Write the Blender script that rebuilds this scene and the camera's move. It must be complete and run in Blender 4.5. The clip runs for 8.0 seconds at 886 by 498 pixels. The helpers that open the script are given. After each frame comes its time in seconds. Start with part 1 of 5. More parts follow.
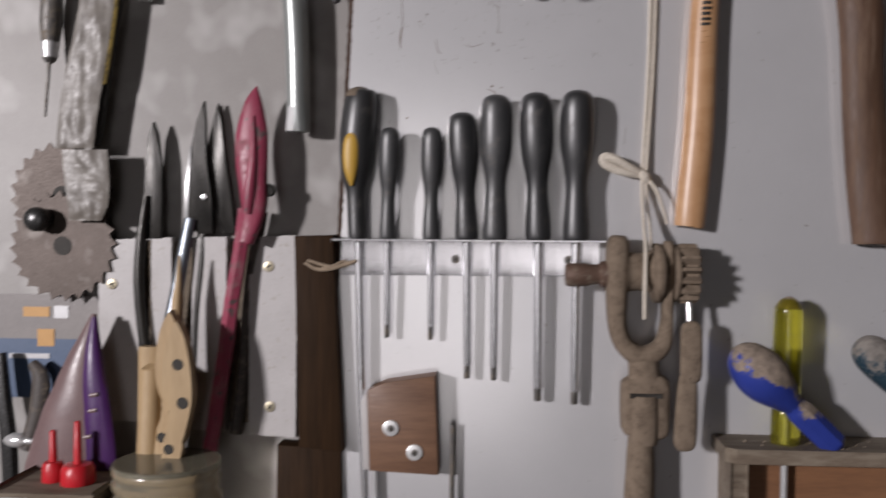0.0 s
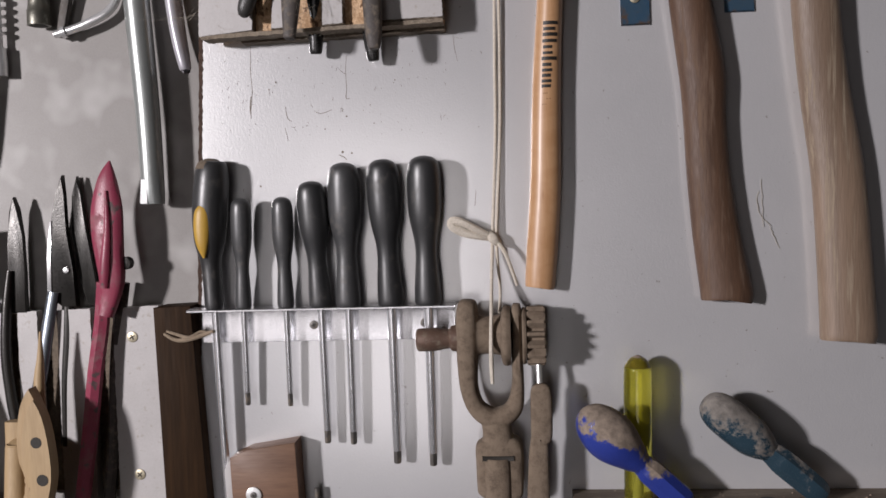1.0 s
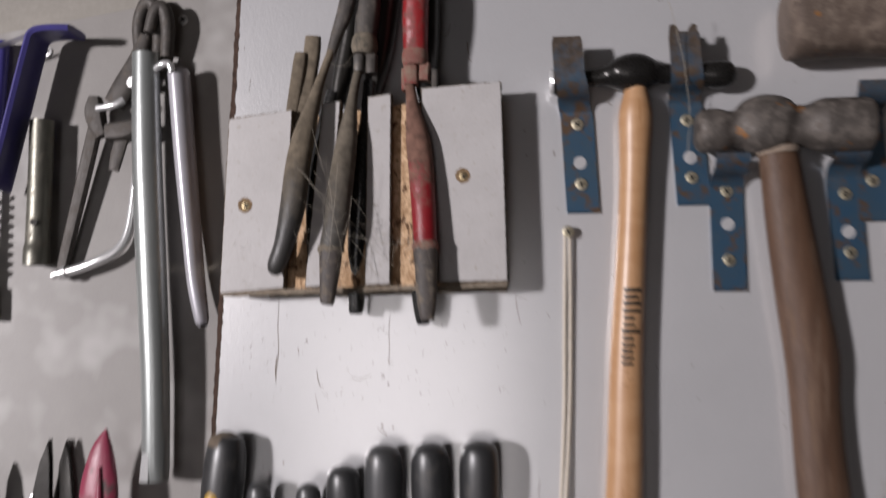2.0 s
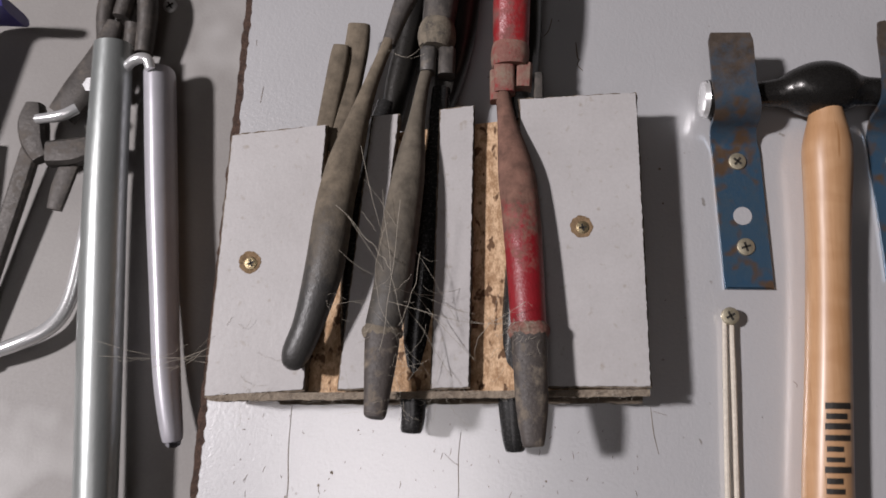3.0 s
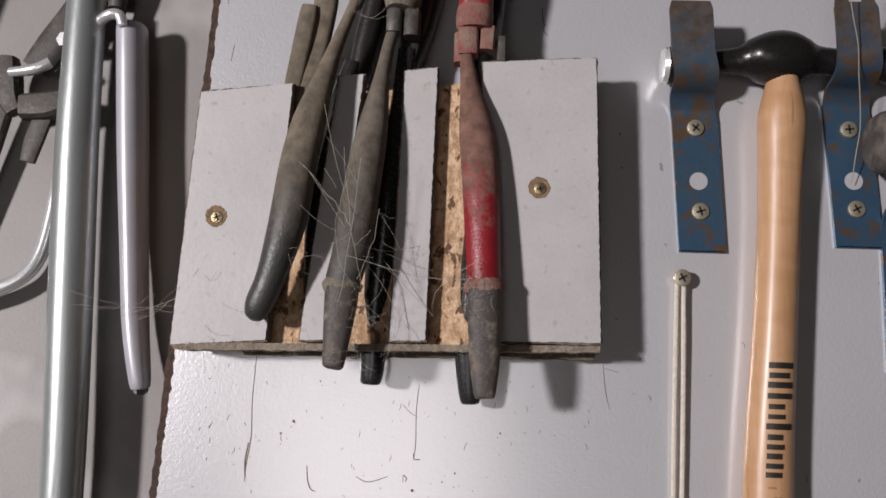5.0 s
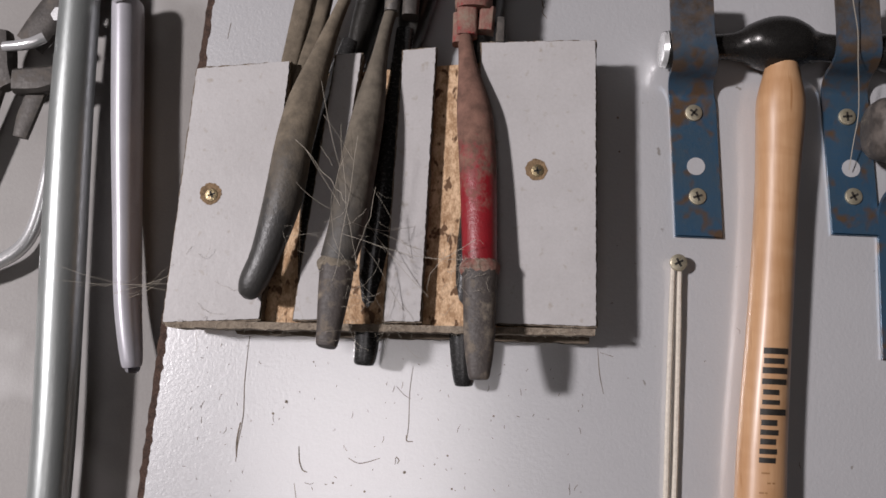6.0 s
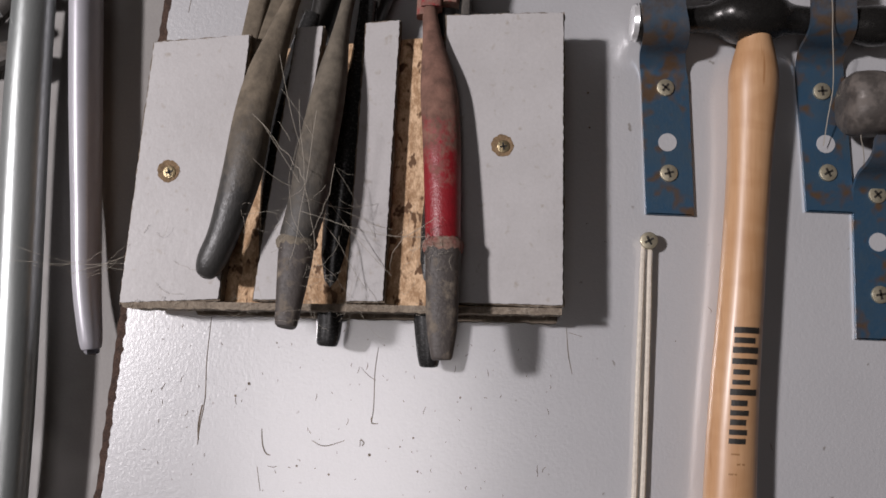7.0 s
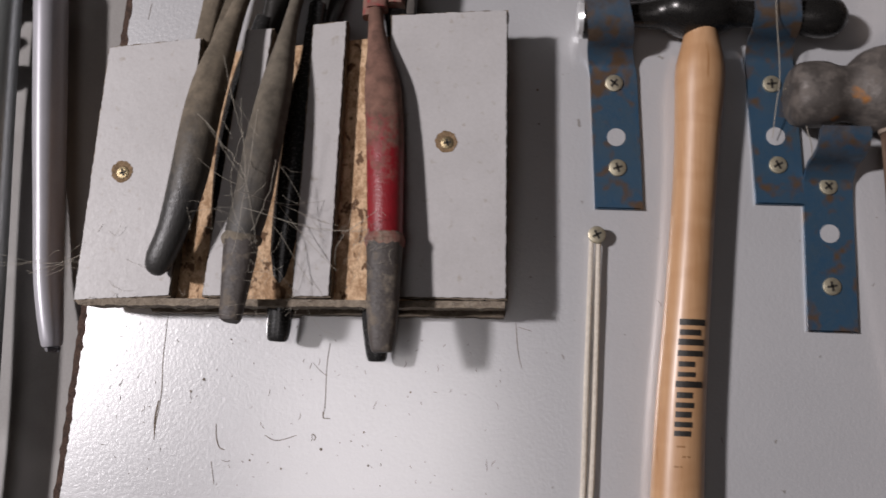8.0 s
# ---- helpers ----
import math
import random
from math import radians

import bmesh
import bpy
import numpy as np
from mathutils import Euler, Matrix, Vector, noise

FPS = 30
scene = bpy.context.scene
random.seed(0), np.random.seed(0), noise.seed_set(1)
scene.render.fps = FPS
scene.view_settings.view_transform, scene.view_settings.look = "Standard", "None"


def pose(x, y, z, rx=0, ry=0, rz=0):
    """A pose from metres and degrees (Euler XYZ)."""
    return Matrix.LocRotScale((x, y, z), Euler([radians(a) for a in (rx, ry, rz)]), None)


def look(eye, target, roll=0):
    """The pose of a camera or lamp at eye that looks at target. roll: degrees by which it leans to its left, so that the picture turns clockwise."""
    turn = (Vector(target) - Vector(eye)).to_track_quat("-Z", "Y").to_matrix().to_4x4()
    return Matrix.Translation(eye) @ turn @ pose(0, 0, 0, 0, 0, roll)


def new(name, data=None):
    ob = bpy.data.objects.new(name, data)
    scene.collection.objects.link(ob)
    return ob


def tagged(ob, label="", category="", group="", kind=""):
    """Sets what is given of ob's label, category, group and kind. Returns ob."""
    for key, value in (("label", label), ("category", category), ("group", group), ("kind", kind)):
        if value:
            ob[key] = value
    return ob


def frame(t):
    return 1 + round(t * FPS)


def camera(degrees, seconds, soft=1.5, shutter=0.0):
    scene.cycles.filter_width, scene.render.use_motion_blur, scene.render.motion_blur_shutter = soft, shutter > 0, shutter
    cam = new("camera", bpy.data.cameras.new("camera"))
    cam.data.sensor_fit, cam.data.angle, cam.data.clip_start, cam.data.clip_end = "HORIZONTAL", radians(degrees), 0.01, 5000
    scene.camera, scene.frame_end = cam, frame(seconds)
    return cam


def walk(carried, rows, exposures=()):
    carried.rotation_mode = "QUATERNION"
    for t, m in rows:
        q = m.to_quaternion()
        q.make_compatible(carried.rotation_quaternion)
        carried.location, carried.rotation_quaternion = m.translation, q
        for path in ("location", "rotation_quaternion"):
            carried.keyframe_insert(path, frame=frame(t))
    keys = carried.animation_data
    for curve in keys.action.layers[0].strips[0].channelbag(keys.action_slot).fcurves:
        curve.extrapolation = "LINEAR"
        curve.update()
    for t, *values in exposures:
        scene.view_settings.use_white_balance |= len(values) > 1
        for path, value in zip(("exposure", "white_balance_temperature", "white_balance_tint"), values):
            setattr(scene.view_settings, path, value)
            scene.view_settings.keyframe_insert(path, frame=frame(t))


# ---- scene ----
cam = camera(54.0, 8.0, soft=1.6, shutter=0.5)
# seconds, eye x y z, yaw, pitch, lean
ROWS = [
    (0, -0.1103, -0.6666, 1.2714, 4.07, -1.69, 0.32),
    (0.1, -0.0925, -0.6656, 1.2696, 4.11, -1.23, -0.03),
    (0.4, -0.0298, -0.6599, 1.3025, 4.33, -2.31, -1.61),
    (0.5, -0.0130, -0.6562, 1.3124, 4.88, -2.71, -2.06),
    (1, 0.0077, -0.6592, 1.3321, 4.69, -2.80, -1.76),
    (1.2, 0.0081, -0.6622, 1.3307, 4.79, 0.38, -1.10),
    (1.4, -0.0008, -0.6574, 1.3616, 4.36, 1.04, -0.15),
    (1.5, -0.0014, -0.6560, 1.3759, 4.33, 0.61, 0.53),
    (1.7, -0.0245, -0.6296, 1.4006, 3.03, 0.46, -0.26),
    (1.8, -0.0290, -0.6064, 1.4121, 3.43, 1.97, 0.25),
    (1.9, -0.0337, -0.5885, 1.4292, 3.80, 2.41, -0.08),
    (2, -0.0360, -0.5640, 1.4523, 4.55, 3.86, -0.37),
    (2.2, -0.0641, -0.5093, 1.4479, 4.33, 6.42, -0.70),
    (3.3, -0.1103, -0.3745, 1.4614, 1.87, 10.73, 1.31),
    (3.5, -0.1017, -0.3790, 1.4626, 2.07, 9.46, 1.50),
    (4, -0.0981, -0.3912, 1.4694, 1.57, 8.18, 1.76),
    (4.5, -0.0937, -0.3933, 1.4609, 1.90, 8.49, 1.71),
    (6, -0.0951, -0.3899, 1.4462, 1.42, 8.19, 2.70),
    (6.5, -0.0858, -0.3873, 1.4500, 1.28, 7.24, 2.83),
    (7, -0.0815, -0.3810, 1.4449, 1.17, 7.25, 2.51),
    (7.5, -0.0757, -0.3778, 1.4377, 1.47, 8.73, 3.11),
    (8, -0.0441, -0.3830, 1.4371, 3.46, 8.22, 2.22),
]


def aimed(x, y, z, yaw, pitch, lean):
    a, b = radians(yaw), radians(pitch)
    ahead = Vector((-math.sin(a) * math.cos(b), math.cos(a) * math.cos(b), math.sin(b)))
    return look((x, y, z), Vector((x, y, z)) + ahead, lean)


EXPOSURE = -0.05
walk(cam, [(t, aimed(*r)) for t, *r in ROWS], [(0.0, EXPOSURE - 0.14), (0.5, EXPOSURE - 0.06), (1.0, EXPOSURE), (2.0, EXPOSURE + 0.02), (3.5, EXPOSURE + 0.08), (4.5, EXPOSURE + 0.10), (6.5, EXPOSURE), (8.0, EXPOSURE - 0.08)])

# ---- light: a lamp on the bench side, a dimmer one further back ----
world = bpy.data.worlds.new("world")
world.use_nodes = True
scene.world = world
world.node_tree.nodes["Background"].inputs[0].default_value = (0.5, 0.5, 0.55, 1)
world.node_tree.nodes["Background"].inputs[1].default_value = 0.001


def lamp(name, kind, m, power, size, colour):
    data = bpy.data.lights.new(name, kind)
    data.energy, data.color = power, colour
    if kind == "SPOT":
        data.shadow_soft_size, data.spot_size, data.spot_blend = size, radians(80), 0.6
    else:
        data.shape, data.size, data.size_y = "RECTANGLE", size[0], size[1]
    ob = new(name, data)
    ob.matrix_world = m
    return ob


lamp("bench_lamp", "SPOT", look((-1.98, -2.30, 1.70), (0.0, 0.0, 1.38)), 392.0, 0.11, (1.0, 0.945, 0.975))
lamp("back_lamp", "AREA", look((-0.30, -1.55, 1.14), (-0.15, 0, 1.32)), 2.0, (0.50, 0.80), (1.0, 0.93, 0.945))


# ---- materials ----
def material(name, c1, c2=None, rough=0.5, metal=0.0, scale=60.0, fine=900.0, bump=0.15, bumpscale=None, stretch=(1, 1, 1),
             dust=0.0, dustcol=(0.20, 0.165, 0.125), spots=None, spotscale=300.0, spotcut=0.66, spotsoft=0.04, rvar=0.15, coat=0.0, coatrough=0.12, coatior=1.5, spec=0.5, trans=0.0, contrast=(0.3, 0.7), crust=None, figure=None):
    """A surface of two tones with grain, small spots, dust in patches and fine relief. Scales are per metre."""
    m = bpy.data.materials.new(name)
    m.use_nodes = True
    nt = m.node_tree
    bsdf = nt.nodes["Principled BSDF"]
    link, add = nt.links.new, nt.nodes.new
    tc, mp = add("ShaderNodeTexCoord"), add("ShaderNodeMapping")
    info = add("ShaderNodeObjectInfo")
    mp.inputs["Scale"].default_value = stretch
    link(tc.outputs["Object"], mp.inputs["Vector"])
    shift = add("ShaderNodeVectorMath")
    shift.operation = "ADD"
    link(mp.outputs[0], shift.inputs[0])
    link(info.outputs["Random"], shift.inputs[1])

    def noisy(sc, detail=4.0, roughn=0.6):
        n = add("ShaderNodeTexNoise")
        n.inputs["Scale"].default_value, n.inputs["Detail"].default_value, n.inputs["Roughness"].default_value = sc, detail, roughn
        link(shift.outputs[0], n.inputs["Vector"])
        return n.outputs["Fac"]

    def ramp(fac, lo, hi):
        r = add("ShaderNodeMapRange")
        r.inputs["From Min"].default_value, r.inputs["From Max"].default_value = lo, hi
        link(fac, r.inputs["Value"])
        return r.outputs[0]

    def mix(fac, a, b):
        x = add("ShaderNodeMix")
        x.data_type = "RGBA"
        link(fac, x.inputs["Factor"])
        for s, v in ((x.inputs["A"], a), (x.inputs["B"], b)):
            if isinstance(v, tuple):
                s.default_value = (*v, 1)
            else:
                link(v, s)
        return x.outputs["Result"]

    big, small = noisy(scale), noisy(fine, 3.0)
    both = add("ShaderNodeMath")
    both.operation, both.inputs[1].default_value = "MULTIPLY_ADD", 0.35
    link(small, both.inputs[0])
    sub = add("ShaderNodeMath")
    sub.operation, sub.inputs[1].default_value = "MULTIPLY", 0.65
    link(big, sub.inputs[0])
    link(sub.outputs[0], both.inputs[2])
    col = mix(ramp(both.outputs[0], *contrast), c1, c2 or tuple(v * 0.8 for v in c1))
    if figure:
        cross = add("ShaderNodeMapping")
        cross.inputs["Scale"].default_value = (46, 46, 85)
        cross.inputs["Rotation"].default_value = (0, 0.25, 0)
        link(tc.outputs["Object"], cross.inputs["Vector"])
        n = add("ShaderNodeTexNoise")
        n.inputs["Scale"].default_value, n.inputs["Detail"].default_value, n.inputs["Distortion"].default_value = 1.0, 2.0, 0.6
        link(cross.outputs[0], n.inputs["Vector"])
        soft = add("ShaderNodeMath")
        soft.operation, soft.inputs[1].default_value = "MULTIPLY", 0.40
        link(ramp(n.outputs["Fac"], 0.42, 0.66), soft.inputs[0])
        col = mix(soft.outputs[0], col, figure)
    if spots:
        col = mix(ramp(noisy(spotscale, 2.0), spotcut, spotcut + spotsoft), col, spots)
    r = add("ShaderNodeMath")
    r.operation, r.inputs[1].default_value, r.inputs[2].default_value = "MULTIPLY_ADD", rvar * 2, rough - rvar
    link(small, r.inputs[0])
    rough_out = r.outputs[0]
    if crust:
        axis, lo, hi, amp, sc = crust
        dot = add("ShaderNodeVectorMath")
        dot.operation = "DOT_PRODUCT"
        link(tc.outputs["Object"], dot.inputs[0])
        dot.inputs[1].default_value = axis
        jig = add("ShaderNodeMath")
        jig.operation, jig.inputs[1].default_value = "MULTIPLY_ADD", amp
        link(noisy(sc, 6.0, 0.75), jig.inputs[0])
        link(dot.outputs["Value"], jig.inputs[2])
        d = ramp(jig.outputs[0], lo + amp * 0.5, hi + amp * 0.5)
        cover = mix(ramp(noisy(170.0, 5.0, 0.62), 0.34, 0.66), tuple(v * 1.15 for v in dustcol), tuple(v * 0.60 for v in dustcol))
        col = mix(d, col, cover)
        x = add("ShaderNodeMix")
        x.data_type = "FLOAT"
        link(d, x.inputs["Factor"])
        link(rough_out, x.inputs["A"])
        x.inputs["B"].default_value = 0.95
        rough_out = x.outputs["Result"]
    if dust:
        d = ramp(noisy(scale * 0.8 + 40, 5.0, 0.7), 0.62 - 0.5 * dust, 0.80 - 0.5 * dust)
        col = mix(d, col, dustcol)
        x = add("ShaderNodeMix")
        x.data_type = "FLOAT"
        link(d, x.inputs["Factor"])
        link(rough_out, x.inputs["A"])
        x.inputs["B"].default_value = 0.95
        rough_out = x.outputs["Result"]
        if metal:
            y = add("ShaderNodeMapRange")
            y.inputs["To Min"].default_value, y.inputs["To Max"].default_value = metal, 0.0
            link(d, y.inputs["Value"])
            link(y.outputs[0], bsdf.inputs["Metallic"])
    elif metal:
        bsdf.inputs["Metallic"].default_value = metal
    link(col, bsdf.inputs["Base Color"])
    link(rough_out, bsdf.inputs["Roughness"])
    bsdf.inputs["Coat Weight"].default_value = coat
    bsdf.inputs["Coat Roughness"].default_value = coatrough
    bsdf.inputs["Coat IOR"].default_value = coatior
    bsdf.inputs["Specular IOR Level"].default_value = spec
    bsdf.inputs["Transmission Weight"].default_value = trans
    b = add("ShaderNodeBump")
    b.inputs["Strength"].default_value, b.inputs["Distance"].default_value = bump, 0.0006
    link(noisy(bumpscale or fine, 3.0), b.inputs["Height"])
    link(b.outputs[0], bsdf.inputs["Normal"])
    return m


MELAMINE = material("white_melamine", (0.565, 0.562, 0.572), (0.515, 0.512, 0.522), 0.30, scale=14, fine=1500, bump=0.34, bumpscale=760, coat=1.0, coatrough=0.22, coatior=3.2, spec=1.0, spots=(0.32, 0.30, 0.28), spotscale=170, spotcut=0.735, rvar=0.05)
MELAMINE_OLD = material("worn_melamine", (0.33, 0.315, 0.30), (0.27, 0.255, 0.243), 0.5, scale=22, fine=700, bump=0.15, spots=(0.46, 0.447, 0.434), spotscale=24, spotcut=0.52, spotsoft=0.25, rvar=0.08)
MELAMINE_ROUGH = material("chipped_melamine", (0.495, 0.478, 0.472), (0.40, 0.382, 0.374), 0.45, scale=28, fine=900, bump=0.16, bumpscale=420, spots=(0.36, 0.325, 0.29), spotscale=240, spotcut=0.62, spotsoft=0.14, rvar=0.1)
CHIPBOARD = material("raw_chipboard", (0.66, 0.46, 0.29), (0.36, 0.22, 0.12), 0.9, scale=330, fine=1300, bump=1.0, bumpscale=330, stretch=(1, 1, 0.6), contrast=(0.42, 0.58), spots=(0.13, 0.070, 0.036), spotscale=230, spotcut=0.59, spotsoft=0.05)
LIP = material("dusty_board_edge", (0.33, 0.275, 0.21), (0.13, 0.10, 0.075), 0.95, scale=320, fine=1300, bump=0.9, bumpscale=600)
PIT_SCREW = material("dull_brass_screw", (0.42, 0.34, 0.20), (0.16, 0.12, 0.07), 0.4, 0.8, scale=600, fine=1500, bump=0.3)
PIT = material("torn_chipboard", (0.30, 0.20, 0.11), (0.10, 0.065, 0.035), 0.9, scale=420, fine=1500, bump=0.9, bumpscale=700)
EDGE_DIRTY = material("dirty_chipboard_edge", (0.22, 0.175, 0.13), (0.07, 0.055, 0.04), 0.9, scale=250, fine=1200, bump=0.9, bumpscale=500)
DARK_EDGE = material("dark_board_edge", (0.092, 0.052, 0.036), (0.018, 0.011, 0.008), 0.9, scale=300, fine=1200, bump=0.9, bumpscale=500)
WALL = material("grey_wall", (0.30, 0.28, 0.25), (0.24, 0.225, 0.20), 0.85, scale=20, fine=300, bump=0.4)
DARK_WALL = material("garage_wall", (0.045, 0.034, 0.026), (0.032, 0.024, 0.018), 0.9, scale=5, fine=60, bump=0.3)
CONCRETE = material("concrete", (0.052, 0.046, 0.042), (0.038, 0.034, 0.031), 0.9, scale=6, fine=120, bump=0.5)
STEEL = material("bright_steel", (0.86, 0.86, 0.86), (0.74, 0.74, 0.74), 0.24, 0.62, scale=80, fine=1200, bump=0.06, rvar=0.1)
STRIP_STEEL = material("rolled_steel_strip", (0.80, 0.80, 0.82), (0.68, 0.68, 0.70), 0.26, 1.0, scale=120, fine=1500, bump=0.08, rvar=0.08)
TUBE_STEEL = material("galvanised_tube", (0.42, 0.44, 0.43), (0.28, 0.30, 0.29), 0.34, 0.6, scale=50, fine=900, bump=0.06, stretch=(1, 1, 0.25), rvar=0.12)
ALU = material("matt_grey_sleeve", (0.50, 0.49, 0.525), (0.42, 0.41, 0.44), 0.36, 0.25, scale=60, fine=900, bump=0.05)
GREY_IRON = material("dull_dark_steel", (0.17, 0.16, 0.15), (0.09, 0.085, 0.08), 0.5, 0.55, scale=120, fine=900, bump=0.25, dust=0.25)
DUSTY_IRON = material("dust_caked_iron", (0.170, 0.125, 0.088), (0.100, 0.074, 0.052), 0.85, 0.1, scale=110, fine=900, bump=0.6, bumpscale=700, dust=0.5, dustcol=(0.190, 0.145, 0.105))
RED_IRON = material("bare_brown_iron", (0.150, 0.092, 0.066), (0.095, 0.058, 0.043), 0.6, 0.3, scale=150, fine=900, bump=0.3, dust=0.2)
HEAD_BROWN = material("rusty_mallet_head", (0.155, 0.115, 0.090), (0.085, 0.062, 0.050), 0.7, 0.2, scale=70, fine=800, bump=0.3, bumpscale=400, dust=0.3, dustcol=(0.18, 0.14, 0.11), spots=(0.24, 0.11, 0.035), spotscale=60, spotcut=0.66)
HEAD_DUSTY = material("dusty_hammer_head", (0.135, 0.118, 0.106), (0.080, 0.070, 0.063), 0.5, 0.4, scale=100, fine=800, bump=0.22, bumpscale=500, dust=0.30, dustcol=(0.135, 0.115, 0.10), spots=(0.30, 0.13, 0.035), spotscale=55, spotcut=0.66)
BLACK_STEEL = material("black_forged_steel", (0.020, 0.019, 0.018), (0.035, 0.033, 0.031), 0.28, 0.6, scale=70, fine=700, bump=0.12, rvar=0.1)
BLUE_STEEL = material("worn_blue_steel", (0.030, 0.082, 0.150), (0.055, 0.088, 0.118), 0.40, 0.35, scale=70, fine=900, bump=0.15, spots=(0.105, 0.066, 0.040), spotscale=95, spotcut=0.53, spotsoft=0.12, crust=((0, 0, 1), 0.062, 0.105, 0.11, 110), dustcol=(0.090, 0.068, 0.052))
BRASS = material("yellow_zinc_screw", (0.62, 0.57, 0.44), (0.36, 0.31, 0.21), 0.42, 0.75, scale=500, fine=1500, bump=0.1)
ZINC = material("zinc_washer", (0.78, 0.78, 0.77), (0.66, 0.66, 0.66), 0.34, 0.45, scale=300, fine=1500, bump=0.05)
RECESS = material("screw_recess", (0.03, 0.025, 0.02), (0.015, 0.013, 0.01), 0.7)
ASH = material("varnished_ash", (0.535, 0.325, 0.180), (0.415, 0.228, 0.110), 0.42, scale=190, fine=900, bump=0.16, bumpscale=160, stretch=(1, 1, 0.08), coat=0.15, coatrough=0.24, spots=(0.30, 0.14, 0.05), spotscale=330, spotcut=0.67, spotsoft=0.1, rvar=0.08, figure=(0.36, 0.18, 0.075))
BROWN_WOOD = material("dark_oiled_wood", (0.122, 0.066, 0.039), (0.062, 0.033, 0.020), 0.58, scale=160, fine=1300, bump=0.3, stretch=(1, 1, 0.10), dust=0.2, dustcol=(0.160, 0.104, 0.070))
GREY_WOOD = material("weathered_wood", (0.29, 0.205, 0.145), (0.150, 0.102, 0.070), 0.5, scale=200, fine=1300, bump=0.4, stretch=(1, 1, 0.05), dust=0.2, dustcol=(0.36, 0.29, 0.21), spots=(0.12, 0.080, 0.056), spotscale=22, spotcut=0.52, spotsoft=0.2)
BATTEN = material("stained_batten", (0.042, 0.021, 0.009), (0.012, 0.007, 0.004), 0.65, scale=120, fine=500, bump=0.25, stretch=(1, 1, 0.06), spec=0.1)
WALNUT = material("walnut_veneer", (0.215, 0.118, 0.070), (0.120, 0.062, 0.037), 0.5, scale=120, fine=700, bump=0.15, stretch=(0.12, 1, 1))
SHELF_WOOD = material("dusty_shelf_wood", (0.155, 0.118, 0.084), (0.095, 0.070, 0.050), 0.8, scale=90, fine=600, bump=0.4, stretch=(0.2, 1, 1), dust=0.35)
ORANGE_WOOD = material("orange_wood", (0.26, 0.125, 0.06), (0.17, 0.08, 0.04), 0.65, scale=90, fine=600, stretch=(0.15, 1, 1))
PEG_WOOD = material("pale_beech", (0.44, 0.315, 0.175), (0.32, 0.22, 0.115), 0.6, scale=120, fine=700, bump=0.15, stretch=(1, 1, 0.12))
RUBBER = material("black_handle_plastic", (0.020, 0.0205, 0.022), (0.034, 0.034, 0.035), 0.40, scale=60, fine=1200, bump=0.15, rvar=0.1, dust=0.10, dustcol=(0.075, 0.068, 0.06), coat=0.6, coatrough=0.36)
GREYRUBBER = material("grey_handle_plastic", (0.036, 0.037, 0.039), (0.058, 0.058, 0.059), 0.40, scale=60, fine=1200, bump=0.15, rvar=0.1, dust=0.12, dustcol=(0.11, 0.10, 0.09), coat=0.6, coatrough=0.36)
DUSTY_TOP = material("thick_dust_on_grip", (0.145, 0.124, 0.095), (0.095, 0.082, 0.063), 0.9, scale=130, fine=900, bump=0.6, bumpscale=900, dust=0.4, dustcol=(0.19, 0.16, 0.12), spots=(0.06, 0.053, 0.045), spotscale=300, spotcut=0.57, spotsoft=0.1)
GRIP_A = material("black_grip_under_dust", (0.030, 0.029, 0.028), (0.046, 0.044, 0.041), 0.42, scale=80, fine=900, bump=0.35, bumpscale=900, crust=((0, 0, 1), 0.024, 0.068, 0.060, 190), dustcol=(0.160, 0.130, 0.094))
GRIP_B = material("grey_grip_under_dust", (0.034, 0.033, 0.031), (0.052, 0.050, 0.047), 0.5, scale=80, fine=900, bump=0.35, bumpscale=900, crust=((0, 0, 1), 0.026, 0.084, 0.070, 190), dustcol=(0.132, 0.112, 0.086))
GRIP_C = material("red_grip_under_dust", (0.26, 0.012, 0.019), (0.17, 0.010, 0.014), 0.42, scale=80, fine=900, bump=0.35, bumpscale=900, crust=((0, 0, 1), 0.072, 0.098, 0.110, 210), dustcol=(0.185, 0.098, 0.072))
BLUE_CRUSTED = material("blue_plastic_under_cement", (0.030, 0.052, 0.30), (0.024, 0.040, 0.23), 0.36, scale=60, fine=900, bump=0.3, bumpscale=500, crust=((0.546, 0, 0.858), 0.018, 0.021, 0.060, 48), dustcol=(0.27, 0.215, 0.17))
TEAL_CRUSTED = material("teal_plastic_under_cement", (0.030, 0.058, 0.080), (0.022, 0.044, 0.062), 0.24, scale=60, fine=900, bump=0.25, bumpscale=500, crust=((0.498, 0, 0.89), 0.020, 0.026, 0.085, 42), dustcol=(0.22, 0.20, 0.18))
GUNMETAL = material("dark_gunmetal", (0.085, 0.076, 0.069), (0.050, 0.045, 0.041), 0.58, 0.35, scale=120, fine=900, bump=0.25, dust=0.25, dustcol=(0.125, 0.108, 0.092))
CHROME = material("chromed_blade", (0.92, 0.92, 0.94), (0.82, 0.82, 0.84), 0.22, 0.8, scale=80, fine=1200, bump=0.03, rvar=0.04)
GLOSS_BLACK = material("glossy_black_grip", (0.018, 0.018, 0.018), (0.028, 0.027, 0.026), 0.25, scale=80, fine=900, bump=0.1)
RED_GRIP = material("worn_red_grip", (0.33, 0.022, 0.025), (0.20, 0.015, 0.018), 0.38, scale=80, fine=900, bump=0.4, bumpscale=900, dust=0.30, dustcol=(0.15, 0.075, 0.062))
